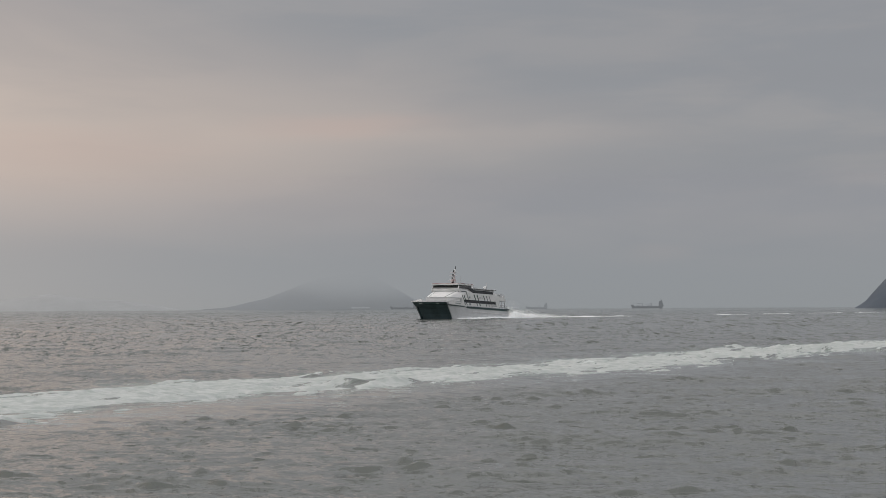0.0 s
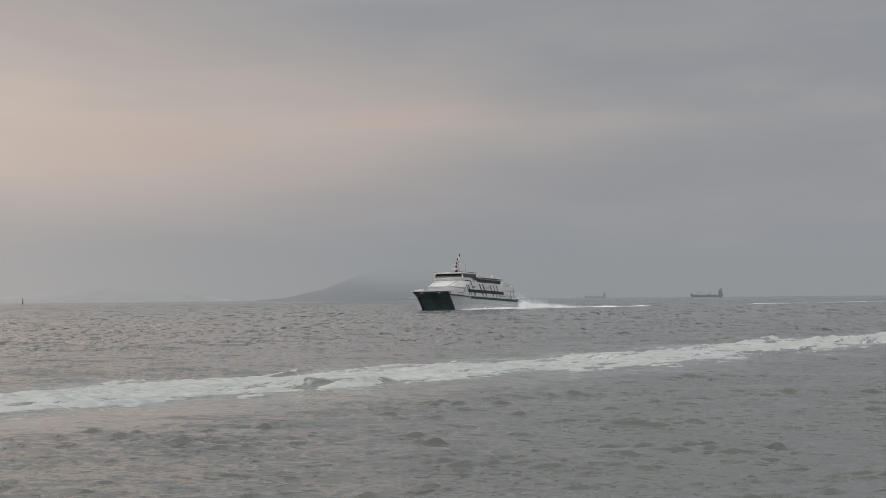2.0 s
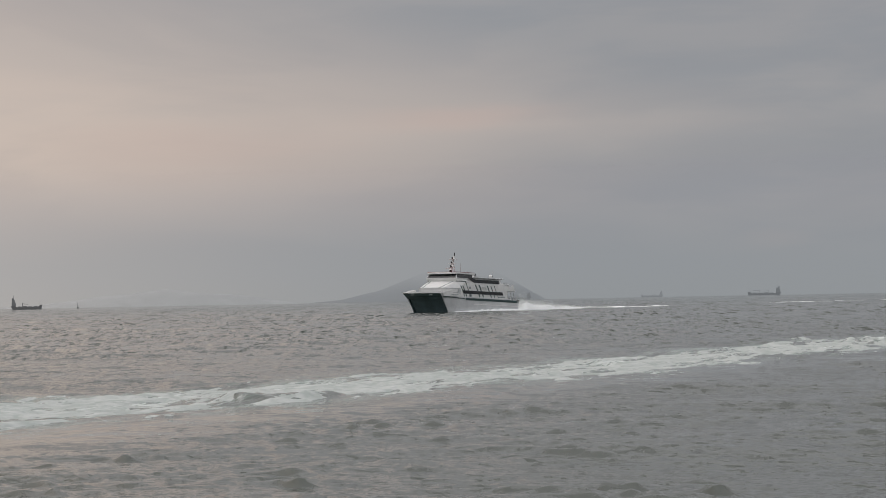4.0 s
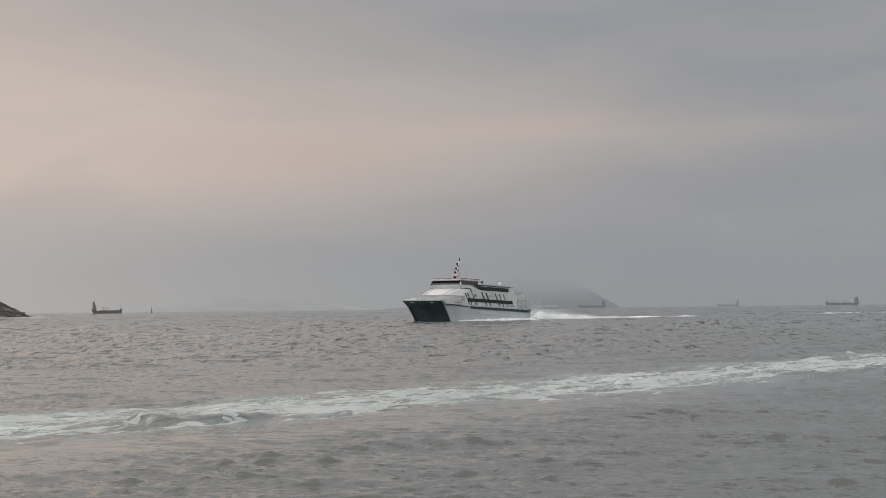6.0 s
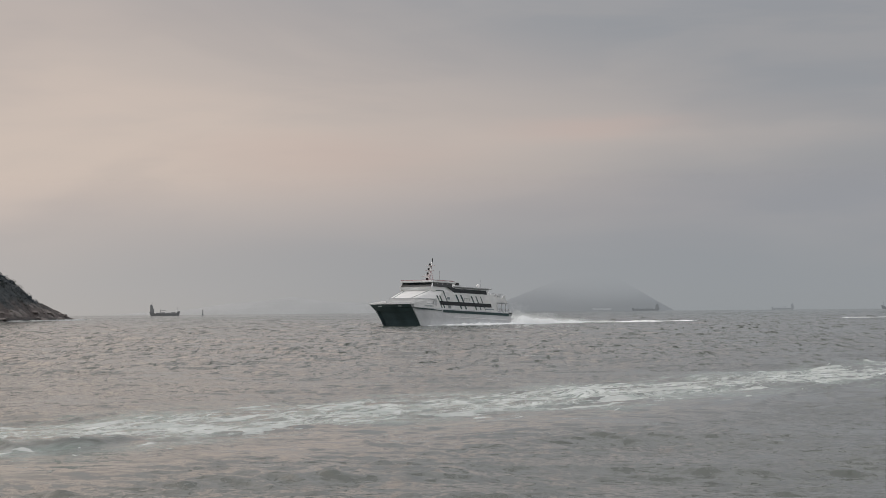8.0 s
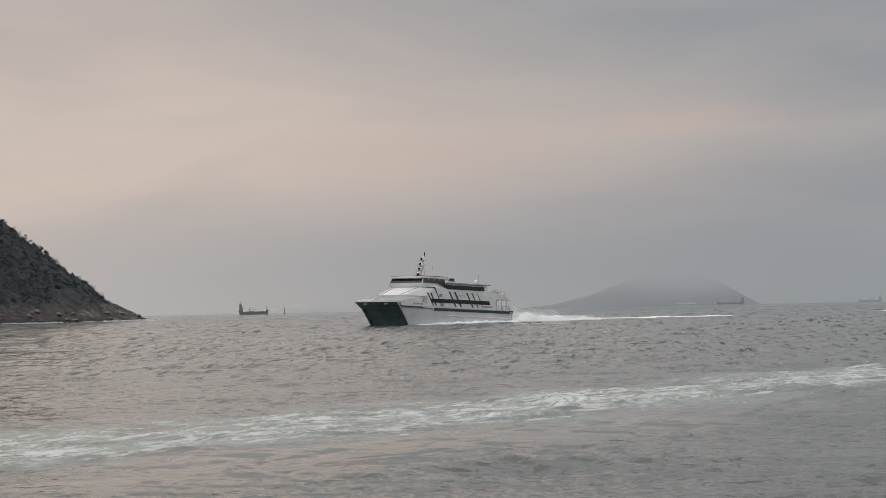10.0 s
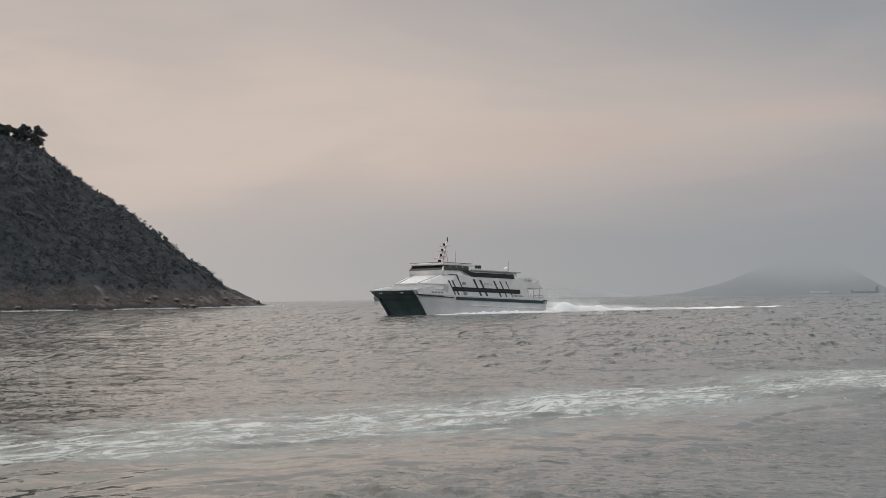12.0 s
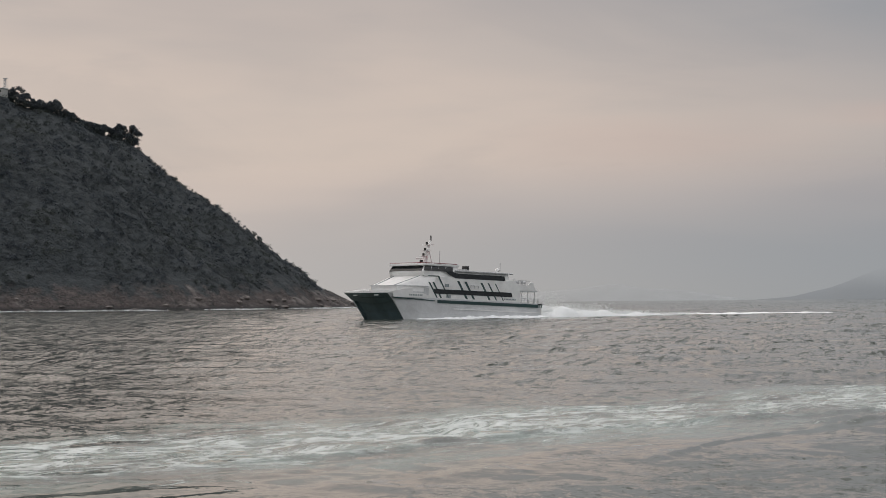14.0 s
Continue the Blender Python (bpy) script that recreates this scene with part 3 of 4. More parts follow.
def build_surf():
    """White water where the swell breaks along the foot of the headland."""
    rng = np.random.default_rng(17)
    pts = []
    while len(pts) < 9000:
        x, y = rng.uniform(-620, -310), rng.uniform(700, 1110)
        if y > 800 - x or noise.noise((x * 0.05, y * 0.05, 7.0)) < -0.12 or not -1.8 < headland_height(x, y) < 0.2:
            continue
        for _ in range(3):
            pts.append((x + rng.normal(0, 2.5), y + rng.normal(0, 2.5), 0.02 + 0.55 * rng.random() ** 3))
    V, F = droplets(rng, np.array(pts), rng.uniform(0.12, 0.32, len(pts)))
    tagged(mesh_object("surf", V, F, M["spray"]), "thin white surf along the rocky foot of the headland", "surf", kind="stuff")


def build_hilltop_hut(x, y):
    z = headland_height(x, y) + 1.0
    hut = thing("hilltop_hut", "small pale concrete hut on the headland's top", "hut")
    hut.location = (x, y, z)
    part("wall", block(-4.5, 4.5, -2.5, 2.5, -2.5, 2.6), M["concrete"], hut, bevel=0.05)
    part("roof", block(-5.0, 5.0, -3.0, 3.0, 2.6, 3.0), M["white"], hut, "white flat roof", bevel=0.05)
    for wx in (-2.6, 0.4, 3.0):
        part("window", block(wx - 0.5, wx + 0.5, -2.56, -2.46, 0.8, 1.8), M["glass"], hut)
    tower = thing("lattice_tower", "slim steel lattice tower beside the hut", "tower")
    tower.location = (x + 3.6, y + 1.5, z - 2.5)
    for sx in (-0.7, 0.7):
        for sy in (-0.7, 0.7):
            part("leg", tube([(sx, sy, 0), (sx * 0.75, sy * 0.75, 10.5)], 0.14), M["steel"], tower)
    for lvl in range(6):
        a, b = 0.7 - 0.03 * lvl, lvl * 1.75
        bm = tube([(-a, -a, b), (a, -a, b + 1.7)], 0.09)
        tube([(a, -a, b), (-a, -a, b + 1.7)], 0.09, bm)
        tube([(-a, a, b), (-a, -a, b + 1.7)], 0.09, bm)
        part("brace", bm, M["steel"], tower)
    part("platform", block(-0.9, 0.9, -0.9, 0.9, 10.3, 10.5), M["steel"], tower)


build_surf()
build_hilltop_hut(-478.8, 918.4)

# ---------------------------------------------------------------- anchored ships


def build_cargo_ship(az, distance, length, house_end, label, cranes=2, rotate=0, tall=1.0):
    """A coaster seen from the side: hull with raised ends, deckhouse at one end, hatches and masts."""
    ship = thing("cargo_ship", label, "ship", "ships lying off the coast")
    x, y = place(az, distance)
    ship.location = (x, y, 0)
    ship.rotation_euler = (0, 0, radians(-az + rotate))
    L, s, w = length / 2, house_end, length * 0.075
    d = length * 0.075 * tall
    rings = []
    for px, half, top, foot in ((-1.0, 0.75, 1.15, -0.86), (-0.72, 1, 1.1, -0.72), (-0.6, 1, 0.72, -0.6), (0.72, 1, 0.72, 0.72), (0.84, 0.8, 1.25, 0.82), (1.0, 0.08, 1.45, 0.93)):
        X, F = -px * s * L, -foot * s * L
        rings.append([(F, -w * half * 0.8, -0.6), (F, w * half * 0.8, -0.6), (X, w * half, d * top), (X, -w * half, d * top)])
    part("hull", loft(rings), M["ship"], ship, "dark hull")
    hx = s * L * 0.80
    part("deckhouse", block(hx - L * 0.13, hx + L * 0.13, -w * 0.9, w * 0.9, d * 1.0, d * 2.1), M["ship_upper"], ship)
    part("bridge", block(hx - L * 0.10, hx + L * 0.07, -w, w, d * 2.1, d * 2.9), M["ship_upper"], ship)
    part("funnel", block(hx + s * L * 0.06 - 1.2, hx + s * L * 0.06 + 1.2, -1.2, 1.2, d * 2.1, d * 3.4), M["ship"], ship)
    part("mast", tube([(hx, 0, d * 2.9), (hx, 0, d * 4.2)], 0.25), M["ship"], ship)
    part("foremast", tube([(-s * L * 0.85, 0, d * 1.2), (-s * L * 0.85, 0, d * 2.6)], 0.2), M["ship"], ship)
    for i in range(4):
        cx = s * L * (0.42 - 0.33 * i)
        part("hatch", block(cx - L * 0.13, cx + L * 0.13, -w * 0.7, w * 0.7, d * 0.7, d * (0.95 + 0.12 * (i % 2))), M["ship_upper"], ship)
    for i in range(cranes):
        cx = s * L * (0.25 - 0.55 * i)
        bm = tube([(cx, 0, d * 0.7), (cx, 0, d * 1.9)], 0.5)
        tube([(cx, 0, d * 1.8), (cx - s * L * 0.35, 0, d * (1.5 + 0.4 * i))], 0.35, bm)
        part("crane", bm, M["ship_upper"], ship)
    return ship


COASTER = ((0, -784.5, 2582.5), (3.5, -777.0, 2606.6), (7, -767.7, 2630.7), (10.5, -756.6, 2654.7), (14, -743.6, 2678.8))
sailing_ship = build_cargo_ship(-17.05, 2700, 43, -1, "dark grey coaster with deckhouse aft under way in haze", 1, tall=1.45)
build_cargo_ship(-2.25, 4550, 66, 1, "hazy grey freighter lying low in the water", 1)
build_cargo_ship(1.75, 4600, 54, 1, "small hazy grey freighter with tall aft deckhouse", 1)
build_cargo_ship(5.06, 4150, 72, 1, "hazy grey dredger with long flat deck", 2)


def build_passenger_boat(az, distance):
    boat = thing("passenger_boat", "long low white boat far off in the haze", "boat")
    x, y = place(az, distance)
    boat.location, boat.rotation_euler = (x, y, 0), (0, 0, radians(-az))
    part("hull", loft([[(px, -4, -0.5), (px, 4, -0.5), (px, 4, 2.6), (px, -4, 2.6)] for px in (-34, 20, 30)]), M["ship"], boat)
    part("cabin", block(-22, 22, -3.5, 3.5, 2.6, 6.5), M["ship_white"], boat, "white cabin")
    part("mast", tube([(8, 0, 6.5), (8, 0, 10)], 0.2), M["ship"], boat)


build_passenger_boat(-3.55, 4600)


def build_beacon(az, distance):
    b = thing("beacon", "tiny dark navigation beacon out at sea", "beacon")
    x, y = place(az, distance)
    b.location = (x, y, -0.5)
    part("base", tube([(0, 0, 0), (0, 0, 2.5)], 1.3, sides=10), M["ship"], b)
    part("pole", tube([(0, 0, 2.5), (0, 0, 9)], 0.5), M["ship"], b)


build_beacon(-15.25, 3000)

# ---------------------------------------------------------------- the fast ferry
# built along x (bow forward), y to port, z up from the waterline


def build_ferry():
    ferry = thing("catamaran_ferry", "white two-deck catamaran ferry with dark green trim at speed", "ferry")

    # two slender hulls with raked stems
    for sy, name in ((1, "port"), (-1, "starboard")):
        rings = []
        for x, out, inn, zf in ((-19.4, 5.3, 2.5, 0), (-10, 5.4, 2.5, 0), (0, 5.4, 2.5, 0), (8, 5.35, 2.8, 0), (12.0, 5.2, 3.6, 0), (14.6, 5.0, 4.4, 0), (15.5, 4.9, 4.8, 0)):
            stem = max(0.0, (x - 6) / 9.5)
            push = 3.4 * stem ** 3
            mid = (out + inn) / 2
            rings.append([(x, sy * (mid + (out - mid) * 0.75), -0.9), (x + push * 0.45, sy * (out + 0.02), 0.6), (x + push, sy * (out + 0.25 * stem), 2.25),
                          (x + push, sy * inn, 2.25), (x + push * 0.45, sy * inn, 0.6), (x, sy * (mid - (mid - inn) * 0.75), -0.9)])
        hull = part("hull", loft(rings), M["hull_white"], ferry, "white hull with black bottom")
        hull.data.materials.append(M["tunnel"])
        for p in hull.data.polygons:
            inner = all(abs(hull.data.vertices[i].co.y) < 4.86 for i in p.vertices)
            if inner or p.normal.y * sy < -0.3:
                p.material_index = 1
        # rubbing strake, side stripe
        part("stripe", plate(((8.4, 2.00), (-19.4, 1.92), (-19.4, 2.38), (8.4, 2.46)), sy * 5.42, sy * 5.47), M["green"], ferry, "dark green stripe")
        part("thin_stripe", plate(((18.8, 2.50), (9.0, 2.22), (9.0, 2.36), (18.8, 2.68)), sy * 5.40, sy * 5.46), M["green"], ferry, "dark green stripe")
        part("strake", plate(((4.2, 1.22), (-19.2, 1.14), (-19.2, 1.28), (4.2, 1.34)), sy * 5.40, sy * 5.50), M["white"], ferry)

    # the bridging structure and its dark raked bow face
    part("wet_deck", block(-19.0, 14.5, -2.6, 2.6, 1.45, 2.25), M["tunnel"], ferry)
    # raked panel added over the tunnel mouth so the face takes light evenly
    part("centre_bow", loft([[(14.9, -4.3, -1.3), (14.9, 4.3, -1.3), (11, 4.3, -1.3), (11, -4.3, -1.3)], [(16.35, -4.5, 0.6), (16.35, 4.5, 0.6), (11, 4.5, 0.6), (11, -4.5, 0.6)],
                             [(18.25, -4.75, 2.22), (18.25, 4.75, 2.22), (11, 4.75, 2.22), (11, -4.75, 2.22)]]), M["tunnel"], ferry, "dark blue-green sloping panel added across the tunnel mouth")
    bow = loft([[(19.0, -5.0, 2.2), (18.0, -1.5, 1.75), (18.0, 1.5, 1.75), (19.0, 5.0, 2.2), (12, 5.2, 2.2), (12, -5.2, 2.2)],
                [(20.6, -5.3, 3.35), (20.9, -1.8, 3.35), (20.9, 1.8, 3.35), (20.6, 5.3, 3.35), (12, 5.42, 3.35), (12, -5.42, 3.35)]])
    bow_part = part("bow_face", bow, M["tunnel"], ferry, "dark blue-green bow face")
    bow_part.data.materials.append(M["hull_white"])
    for p in bow_part.data.polygons:
        if abs(p.normal.y) > 0.8:
            p.material_index = 1
    part("bow_rim", loft([[(20.75, -5.4, z), (21.0, -1.8, z), (21.0, 1.8, z), (20.75, 5.4, z), (12, 5.45, z), (12, -5.45, z)] for z in (3.35, 3.58)]), M["white"], ferry)
    part("bow_band", loft([[(19.75 + d, -5.18, z), (19.9 + d, -1.7, z), (19.9 + d, 1.7, z), (19.75 + d, 5.18, z), (18.5, 5.2, z), (18.5, -5.2, z)]
                           for z, d in ((2.55, -0.28), (2.66, -0.12))]), M["green"], ferry)
    for y in (-2.6, 2.6):
        part("bow_lamp", block(20.45, 20.66, y - 0.45, y + 0.45, 2.86, 3.06), M["lamp_glass"], ferry, "pale bow fitting", bevel=0.03)
    for sy in (1, -1):
        part("side_shell", plate(((12, 2.25), (-19.4, 2.25), (-19.4, 2.45), (-14, 2.62), (12, 2.75)), sy * 5.32, sy * 5.42), M["hull_white"], ferry)
        part("shoulder", plate(((19.6, 3.58), (12.0, 3.58), (9.6, 2.76), (12, 2.70), (19.2, 2.70)), sy * 5.36, sy * 5.43), M["white"], ferry)
        part("bulwark", plate(((20.6, 3.58), (14.5, 3.58), (14.5, 4.55), (16.0, 4.45)), sy * 5.28, sy * 5.38), M["white"], ferry, bevel=0.02)
    part("main_deck", block(-19.3, 12.2, -5.3, 5.3, 2.30, 2.50), M["grey"], ferry)

    # deckhouse with a faceted, raked front
    low = [(-14.0, -4.9), (9.9, -4.9), (16.2, -3.2), (16.2, 3.2), (9.9, 4.9), (-14.0, 4.9)]
    high = [(-12.6, -4.85), (7.6, -4.85), (10.6, -3.9), (10.6, 3.9), (7.6, 4.85), (-12.6, 4.85)]
    part("deckhouse", loft([[(x, y, 2.45) for x, y in low], [(x, y, 5.05) for x, y in low], [(x, y, 7.05) for x, y in high]]), M["white"], ferry, bevel=0.04)
    part("front_ledge", loft([[(x + (0.35 if x > 0 else 0), y * 1.02, z) for x, y in low[1:5]] for z in (5.0, 5.14)]), M["mid"], ferry)
    part("foredeck_step", loft([[(17.6, -3.8, z), (17.6, 3.8, z), (11, 4.6, z), (11, -4.6, z)] for z in (3.5, 3.9)]), M["mid"], ferry)
    for sy in (1, -1):
        part("front_seam", tube([(16.15, sy * 2.4, 5.12), (10.65, sy * 3.2, 7.1)], 0.06), M["letter"], ferry)
        part("front_trim", tube([(10.6, sy * 3.95, 7.12), (7.65, sy * 4.92, 7.1)], 0.09), M["green"], ferry)
        part("front_door", plate(((11.3, 2.75), (10.2, 2.75), (10.0, 4.75), (11.0, 4.75)), sy * 4.93, sy * 4.75), M["mid"], ferry)
        part("mooring_post", tube([(12.6, sy * 5.1, 2.9), (12.6, sy * 5.1, 3.25)], 0.18, sides=8), M["steel"], ferry)

    # upper cabin and bridge
    part("upper_cabin", loft([[(-11.2, -4.7, 7.0), (4.5, -4.7, 7.0), (4.5, 4.7, 7.0), (-11.2, 4.7, 7.0)],
                              [(-10.9, -4.55, 8.15), (4.5, -4.55, 8.15), (4.5, 4.55, 8.15), (-10.9, 4.55, 8.15)]]), M["white"], ferry, bevel=0.04)
    part("upper_roof", block(-11.9, 3.2, -4.95, 4.95, 8.15, 8.45), M["mid"], ferry, bevel=0.06)
    part("bridge", loft([[(2.6, -4.7, 7.0), (10.5, -4.3, 7.0), (10.5, 4.3, 7.0), (2.6, 4.7, 7.0)], [(2.4, -4.6, 8.0), (11.0, -4.25, 8.0), (11.0, 4.25, 8.0), (2.4, 4.6, 8.0)],
                         [(2.2, -4.3, 9.15), (10.2, -3.9, 9.15), (10.2, 3.9, 9.15), (2.2, 4.3, 9.15)]]), M["white"], ferry, bevel=0.03)
    part("bridge_roof", loft([[(2.0, -4.5, z), (10.9, -4.2, z), (10.9, 4.2, z), (2.0, 4.5, z)] for z in (9.05, 9.5)]), M["white"], ferry, bevel=0.06)
    part("roof_edge", loft([[(2.6, -4.45, z), (10.7, -4.15, z), (10.7, 4.15, z), (2.6, 4.45, z)] for z in (9.5, 9.62)]), M["red"], ferry, "dark red roof edging")
    for i in range(9):
        y0, y1 = -4.05 + i * 0.9, -4.05 + i * 0.9 + 0.885
        lo, hi = 11.04, 10.28
        bm = loft([[(lo + g, y0, 8.05), (lo + g, y1, 8.05), (hi + 0.06 + g, y1 * 0.93, 8.98), (hi + 0.06 + g, y0 * 0.93, 8.98)] for g in (-0.08, 0.03)])
        part("bridge_window", bm, M["glass"], ferry, "dark tinted bridge window")
    for sy in (1, -1):
        for i in range(4):
            x1 = 10.7 - i * 1.72
            x0 = x1 - 1.70
            y = 4.30
            bm = loft([[(x0, sy * (y + g + (10.6 - x0) * 0.05), 8.1), (x1, sy * (y - 0.02 + g + (10.6 - x1) * 0.05), 8.1),
                        (x1 - 0.55, sy * (y - 0.36 + g + (10.6 - x1) * 0.06), 8.98), (x0 - 0.25, sy * (y - 0.34 + g + (10.6 - x0) * 0.06), 8.98)] for g in (-0.1, 0.06)])
            part("bridge_window", bm, M["glass"], ferry, "dark tinted bridge window")

    # long bands of side windows
    for sy in (1, -1):
        n, x0, x1 = 16, 8.6, -11.8
        w = (x1 - x0) / n
        for i in range(n):
            a, b = x0 + w * i, x0 + w * (i + 0.97)
            part("window", plate(((a + 0.3, 4.58), (b + 0.3, 4.58), (b, 3.60), (a, 3.60)), sy * 4.86, sy * 4.945), M["glass"], ferry, "dark tinted window")
        n, x0, x1 = 10, 2.4, -9.9
        w = (x1 - x0) / n
        for i in range(n):
            a, b = x0 + w * i, x0 + w * (i + 0.97)
            part("window", plate(((a + 0.3, 7.78), (b + 0.3, 7.78), (b, 6.86), (a, 6.86)), sy * 4.80, sy * 4.895), M["glass"], ferry, "dark tinted window")
        part("slanted_window", plate(((5.9, 8.15), (4.4, 8.15), (2.75, 7.78), (2.45, 6.86), (3.3, 6.86)), sy * 4.62, sy * 4.90), M["glass"], ferry, "dark tinted window")
        # slanted dark stripes across the side
        for x, top, wide in ((2.9, 6.35, 0.55), (1.0, 6.30, 0.55), (-3.2, 6.25, 0.5), (-5.1, 6.25, 0.36), (-7.0, 6.25, 0.26), (10.15, 5.9, 0.34), (9.15, 5.9, 0.42)):
            foot = 2.85
            run = (top - foot) * 0.66
            part("slanted_stripe", plate(((x, top), (x - wide, top), (x - wide - run, foot), (x - run, foot)), sy * 4.84, sy * 4.925), M["green"], ferry, "dark green slanted stripe")
        part("slanted_stripe", plate(((7.75, 7.0), (7.5, 7.1), (4.9, 2.9), (5.2, 2.9)), sy * 4.84, sy * 4.93), M["green"], ferry, "dark green slanted stripe")
        part("side_vent", plate(((5.6, 2.85), (4.5, 2.85), (4.5, 3.5), (5.6, 3.5)), sy * 4.86, sy * 4.93), M["letter"], ferry, "grey vent")
        part("side_vent", plate(((6.0, 5.1), (5.0, 5.1), (5.0, 5.7), (6.0, 5.7)), sy * 4.86, sy * 4.93), M["letter"], ferry, "grey vent")
        # lettering too small to read
        for i in range(8):
            part("lettering", plate(((15.4 - i * 0.42, 3.30), (15.12 - i * 0.42, 3.30), (15.12 - i * 0.42, 3.02), (15.4 - i * 0.42, 3.02)), sy * 5.40, sy * 5.445), M["letter"], ferry, "grey painted bar of lettering")
            part("lettering", plate(((-9.6 - i * 0.40, 3.28), (-9.88 - i * 0.40, 3.28), (-9.88 - i * 0.40, 3.0), (-9.6 - i * 0.40, 3.0)), sy * 4.86, sy * 4.93), M["letter"], ferry, "grey painted bar of lettering")
        # railing in front of the upper windows
        bm = tube([(-0.6, sy * 4.98, 5.62), (-2.6, sy * 4.98, 5.62)], 0.05)
        for rx in (-0.6, -1.6, -2.6):
            tube([(rx, sy * 4.98, 5.1), (rx, sy * 4.98, 5.62)], 0.04, bm)
        part("side_rail", bm, M["steel"], ferry)

    # after deck: open upper gallery with bulwark, posts, rails
    part("gallery_deck", block(-18.9, -12.8, -4.8, 4.8, 5.0, 5.16), M["mid"], ferry)
    for sy in (1, -1):
        part("gallery_side", plate(((-12.9, 5.16), (-18.8, 5.16), (-17.9, 6.0), (-17.6, 6.9), (-16.9, 6.9), (-16.2, 6.3), (-12.3, 6.5)), sy * 4.7, sy * 4.8), M["white"], ferry, bevel=0.02)
        for px in (-14.6, -16.4, -18.2):
            part("post", tube([(px, sy * 4.6, 2.5), (px, sy * 4.6, 5.0)], 0.09), M["white"], ferry)
        bm = tube([(-14.1, sy * 4.95, 3.45), (-19.0, sy * 4.95, 3.45)], 0.06)
        tube([(-14.1, sy * 4.95, 3.05), (-19.0, sy * 4.95, 3.05)], 0.05, bm)
        for px in (-15, -16.3, -17.6, -18.9):
            tube([(px, sy * 4.95, 2.5), (px, sy * 4.95, 3.45)], 0.05, bm)
        part("stern_rail", bm, M["steel"], ferry)
        bm = tube([(-12.3, sy * 4.7, 7.25), (-16.8, sy * 4.7, 7.1)], 0.05)
        for px in (-12.4, -13.6, -14.8, -16.0):
            tube([(px, sy * 4.7, 6.3), (px, sy * 4.7, 7.2)], 0.04, bm)
        part("gallery_rail", bm, M["steel"], ferry)
        for px in (-13.3, -15.3):
            part("life_raft", tube([(px - 0.65, sy * 4.2, 6.75), (px + 0.65, sy * 4.2, 6.75)], 0.36, sides=10), M["mid"], ferry, "grey life-raft canister")
        part("stern_fender", block(-19.5, -18.2, min(sy * 5.35, sy * 5.5), max(sy * 5.35, sy * 5.5), 2.36, 2.55), M["black"], ferry)
        for sx in (-18.4, -18.9):
            part("stern_mark", plate(((sx, 2.30), (sx - 0.2, 2.30), (sx - 0.32, 1.3), (sx - 0.12, 1.3)), sy * 5.46, sy * 5.485), M["white"], ferry)
    part("aft_wall", block(-14.1, -13.95, -4.7, 4.7, 2.5, 5.0), M["mid"], ferry)
    part("tender", loft([[(-15.0, -1, 3.2), (-15.0, 1, 3.2), (-15.0, 1.2, 3.9), (-15.0, -1.2, 3.9)], [(-18.6, -0.8, 3.2), (-18.6, 0.8, 3.2), (-18.6, 1.0, 3.9), (-18.6, -1.0, 3.9)]]), M["letter"], ferry, bevel=0.1)

    # roof gear: raked mast, funnel, radome, aerials
    mast = part("mast", loft([[(6.9, -0.45, 9.6), (6.1, -0.45, 9.6), (6.1, 0.45, 9.6), (6.9, 0.45, 9.6)], [(4.95, -0.12, 14.1), (4.75, -0.12, 14.1), (4.75, 0.12, 14.1), (4.95, 0.12, 14.1)]]), M["white"], ferry, "raked white signal mast")
    for z, half in ((11.0, 0.9), (12.0, 1.0), (13.1, 1.2)):
        x = 6.5 - (z - 9.6) * 0.38
        part("yard", block(x - 0.08, x + 0.55, -half, half, z, z + 0.1), M["white"], mast)
        part("mast_light", block(x + 0.35, x + 0.65, -0.15, 0.15, z + 0.1, z + 0.55), M["black"], mast, "black mast light")
    part("radar", block(7.0, 7.2, -1.1, 1.1, 10.55, 10.75), M["white"], mast, bevel=0.03)
    part("searchlight", tube([(7.7, 0.7, 9.62), (7.7, 0.7, 10.25)], 0.32, sides=10), M["black"], ferry, "black searchlight")
    part("flag", block(4.55, 4.75, -0.05, 0.05, 13.9, 14.9), M["black"], mast)
    part("mast_stay", tube([(4.2, 0.0, 9.5), (5.3, 0.0, 12.8)], 0.07), M["white"], mast)
    part("whip_aerial", tube([(3.6, 1.2, 9.5), (3.6, 1.2, 12.0)], 0.04), M["steel"], ferry)
    part("funnel", block(-4.2, -3.3, 0.2, 1.2, 8.45, 9.6), M["black"], ferry, "black exhaust box", bevel=0.05)
    bm = bmesh.new()
    bmesh.ops.create_uvsphere(bm, u_segments=14, v_segments=8, radius=0.42, matrix=pose(-11.3, 1.6, 9.15))
    tube([(-11.3, 1.6, 8.4), (-11.3, 1.6, 8.9)], 0.2, bm)
    part("radome", bm, M["white"], ferry, "white radome", smooth=True)
    part("whip_aerial", tube([(-11.6, 2.0, 8.4), (-11.6, 2.0, 10.6)], 0.05), M["steel"], ferry)
    part("roof_vent", block(-1.5, 0.6, 2.6, 3.6, 8.45, 8.75), M["grey"], ferry, bevel=0.04)
    for ob in ferry.children_recursive:      # beam 11.8 m, and the heights of the decks
        for v in ob.data.vertices:
            v.co.y *= 1.08
            v.co.z = float(np.interp(v.co.z, (-1.3, -0.9, 2.3, 3.5, 5.0, 9.5, 15), (-2.2, -1.7, 2.62, 3.84, 5.12, 9.42, 14.92)))
    return ferry


ferry = build_ferry()


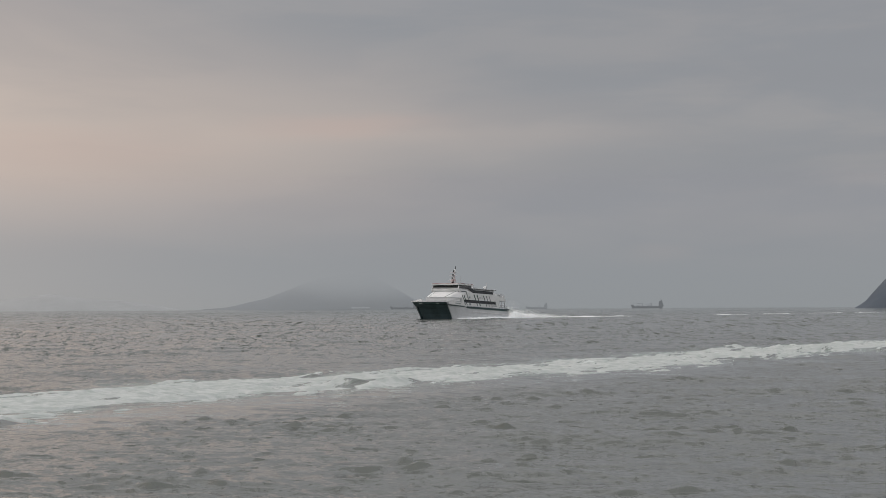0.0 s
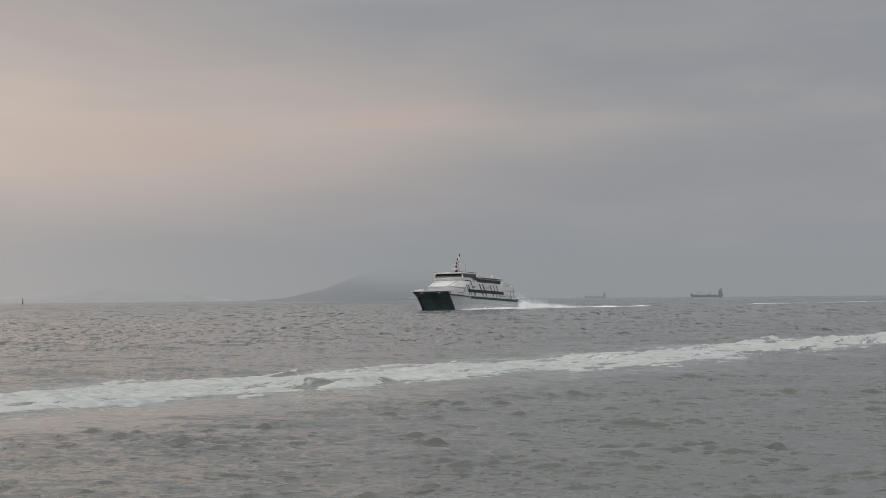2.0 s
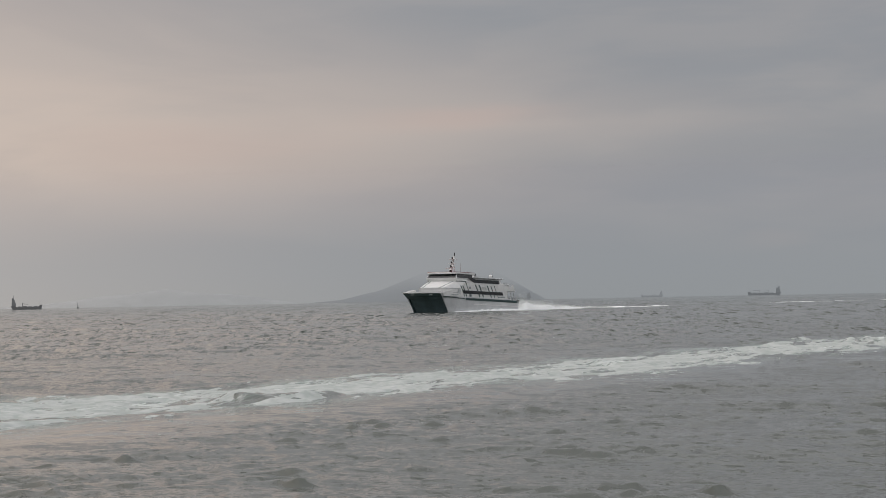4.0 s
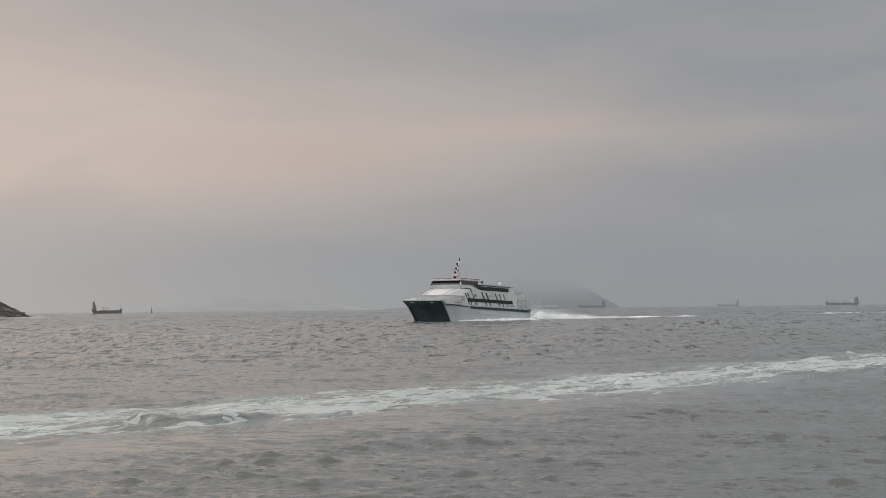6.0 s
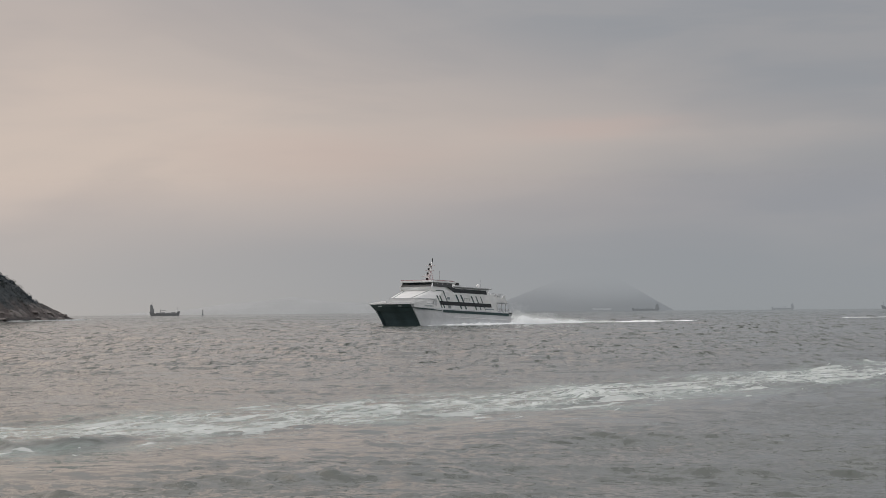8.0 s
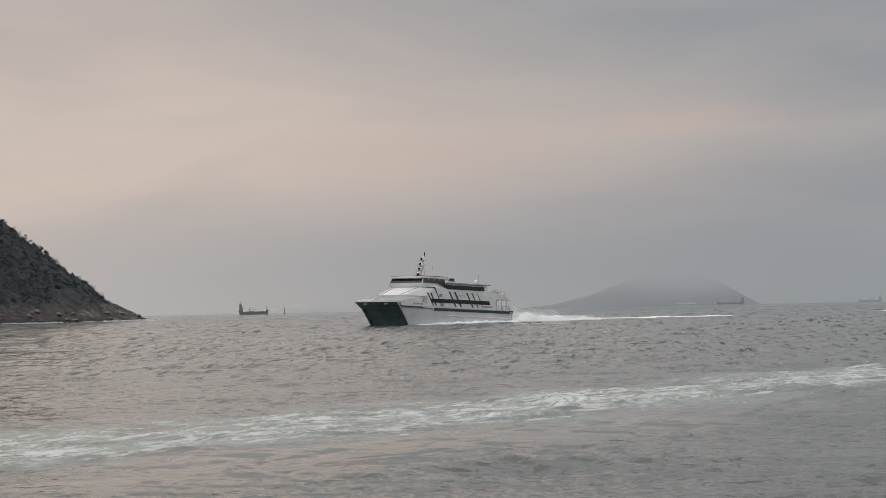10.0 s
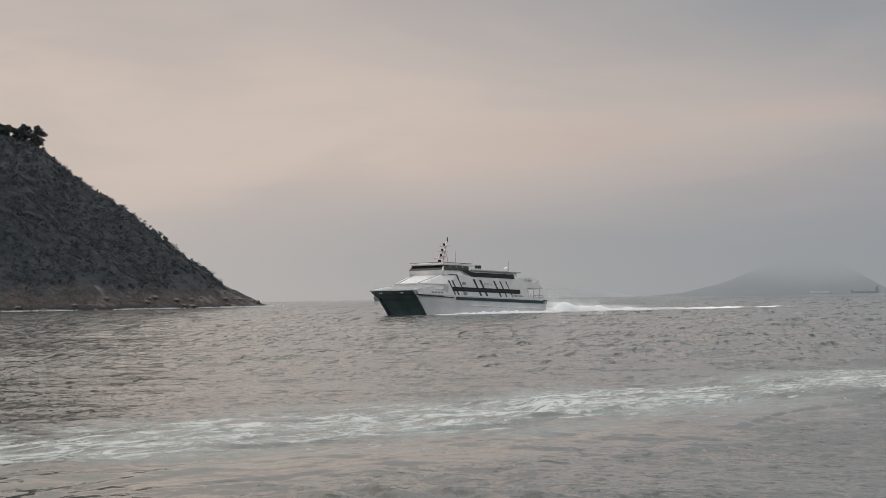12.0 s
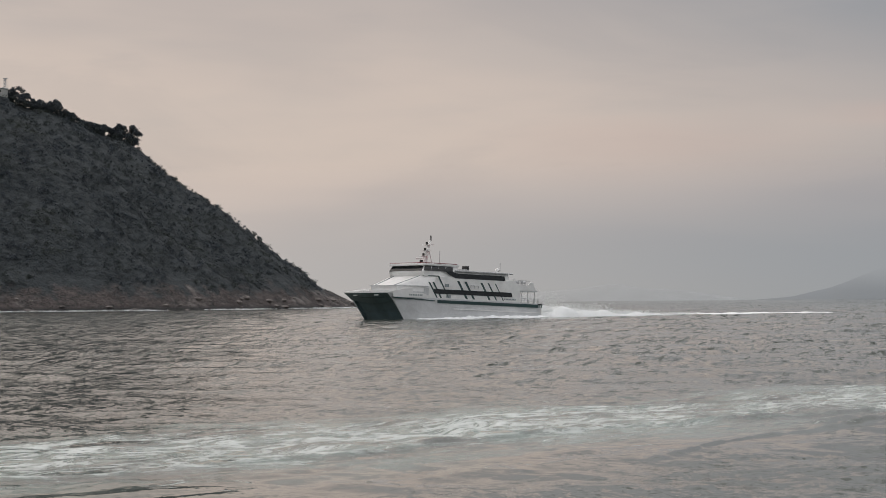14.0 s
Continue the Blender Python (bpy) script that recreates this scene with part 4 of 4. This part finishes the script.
def build_spray():
    """The rooster tail of the water jets and the spray along the hull."""
    rng = np.random.default_rng(21)
    n = 75000
    u = rng.random(n) ** 1.4
    x = -19.2 - 48 * u
    crest = 3.3 * np.exp(-((u - 0.10) / 0.16) ** 2) + 1.9 * np.exp(-((u - 0.35) / 0.30) ** 2) + 0.5
    crest *= 0.8 + 0.35 * np.sin(x * 0.7) * np.sin(x * 0.23 + 1)
    z = crest * rng.random(n) ** 1.35 - 0.1
    y = rng.normal(0, 1, n) * (1.1 + 2.2 * u) + np.where(rng.random(n) < 0.5, 3.7, -3.7) * (1 - 0.4 * u)
    V, F = droplets(rng, np.stack([x, y, z], 1), rng.uniform(0.025, 0.085, n) * (1 - 0.6 * np.clip(z / 4, 0, 1)))
    tail = tagged(mesh_object("spray", V, F, M["spray"]), "white spray thrown up behind the ferry's stern", "spray", kind="stuff")
    verts, faces = [], []
    for sy in (1, -1):
        first = len(verts)
        for i in range(170):
            x = 14.5 - 0.2 * i
            u = i / 170
            h = (0.12 + 0.42 * min(1, u * 2.0)) * (0.45 + 0.8 * abs(noise.noise((x * 0.35, sy, 1.5))) + 0.5 * noise.noise((x * 1.3, sy, 4.0)))
            for j, (out, up) in enumerate(((0.0, 0.9), (0.35, 1.0), (0.8, 0.6), (1.5, 0.15), (2.2, -0.5))):
                verts.append((x, sy * (5.72 + out * (0.5 + u) + 0.12 * noise.noise((x, j, 8.0))), max(h, 0.04) * up + (0.05 if up > 0 else -0.1)))
        for i in range(169):
            for j in range(4):
                a = first + i * 5 + j
                faces.append((a, a + 1, a + 6, a + 5))
    wash = tagged(mesh_object("bow_wash", verts, faces, M["spray_core"], True), "thin white wash along the ferry's side", "spray", kind="stuff")
    return tail, wash


def build_trail():
    """The churned white wake that the ferry leaves: low broken ridges of foam."""
    rng = np.random.default_rng(8)
    verts, faces = [], []
    rows = 700
    for half, shift in ((2.2, 3.6), (2.2, -3.6)):
        start = len(verts)
        for i in range(rows):
            x = -20 - 0.25 * i - 0.00205 * i * i
            far = i / rows
            h = 0.17 + 0.5 * math.exp((x + 20) / 100) + 1.9 * math.exp(-((x + 28) / 15) ** 2)
            gap = noise.noise((x * 0.012, shift, 5.0)) + 0.12 - 0.20 * far + 0.35 * noise.noise((x * 0.06, shift, 15.0)) + max(0.0, 1 + (x + 20) / 90)
            crest = h * (0.55 + 0.5 * noise.noise((x * 0.35, shift, 1.0)) + 0.35 * noise.noise((x * 0.08, shift, 3.0)))
            crest = crest * max(0.0, min(1.0, 0.5 + 3 * gap)) - 0.15 * max(0.0, min(1.0, 0.5 - 3 * gap)) - 0.06
            for j, prof in enumerate((-0.35, 0.7, 1.0, 0.7, -0.35)):
                y = shift * (1 + far * 0.9) + (j - 2) / 2 * half * (1 + far)
                verts.append((x, y + 0.3 * noise.noise((x * 0.5, j, 2.0)), crest * prof if crest > 0 else crest - 0.3))
        for i in range(rows - 1):
            for j in range(4):
                a = start + i * 5 + j
                faces.append((a, a + 1, a + 6, a + 5))
    return tagged(mesh_object("ferry_wake", verts, faces, M["spray_core"], True), "broken white wake trailing across the water behind the ferry", "wake", kind="stuff")


spray, bow_wash = build_spray()
trail = build_trail()

# ---------------------------------------------------------------- what moves

HEADING = 207.42       # where the ferry points, degrees clockwise from north
FERRY_WAY = Vector((-5.703, -10.147, 0))      # its way over the ground, with the tide, m/s
TIDE = Vector((0.334, 1.997, 0))              # the tide, which carries the old wake


def motions():
    start = Vector((-4.45, 570.9, 0))
    times = [i * 0.5 for i in range(29)]
    on_water, trimmed = [], []
    for t in times:
        p = start + FERRY_WAY * t
        on_water.append((t, pose(p.x, p.y, 0, 0, 0, 90 - HEADING)))
        heave = 0.62 - 0.020 * t + 0.05 * math.sin(t * 1.9)
        m = pose(p.x, p.y, heave, 0, 0, 90 - HEADING) @ pose(0, 0, 0, 0.5 * math.sin(t * 1.1), -2.15 + 0.25 * math.sin(t * 1.5 + 1), 0)
        trimmed.append((t, m))
    walk(ferry, trimmed)
    for ob in (spray, bow_wash, trail):
        walk(ob, on_water)
    walk(sea, [(t, Matrix.Translation(TIDE * t)) for t in (0, 7, 14)])
    # the thick foam goes with it and collapses back into the water
    walk(wake_foam, [(t, Matrix.Translation(TIDE * t + Vector((0, 0, dip)))) for t, dip in ((0, 0.0), (3.5, -0.03), (7, -0.07), (10.5, -0.095), (14, -0.115))])
    # the coaster steams slowly along
    walk(sailing_ship, [(t, pose(x, y, 0, 0, 0, 17)) for t, x, y in COASTER])


motions()
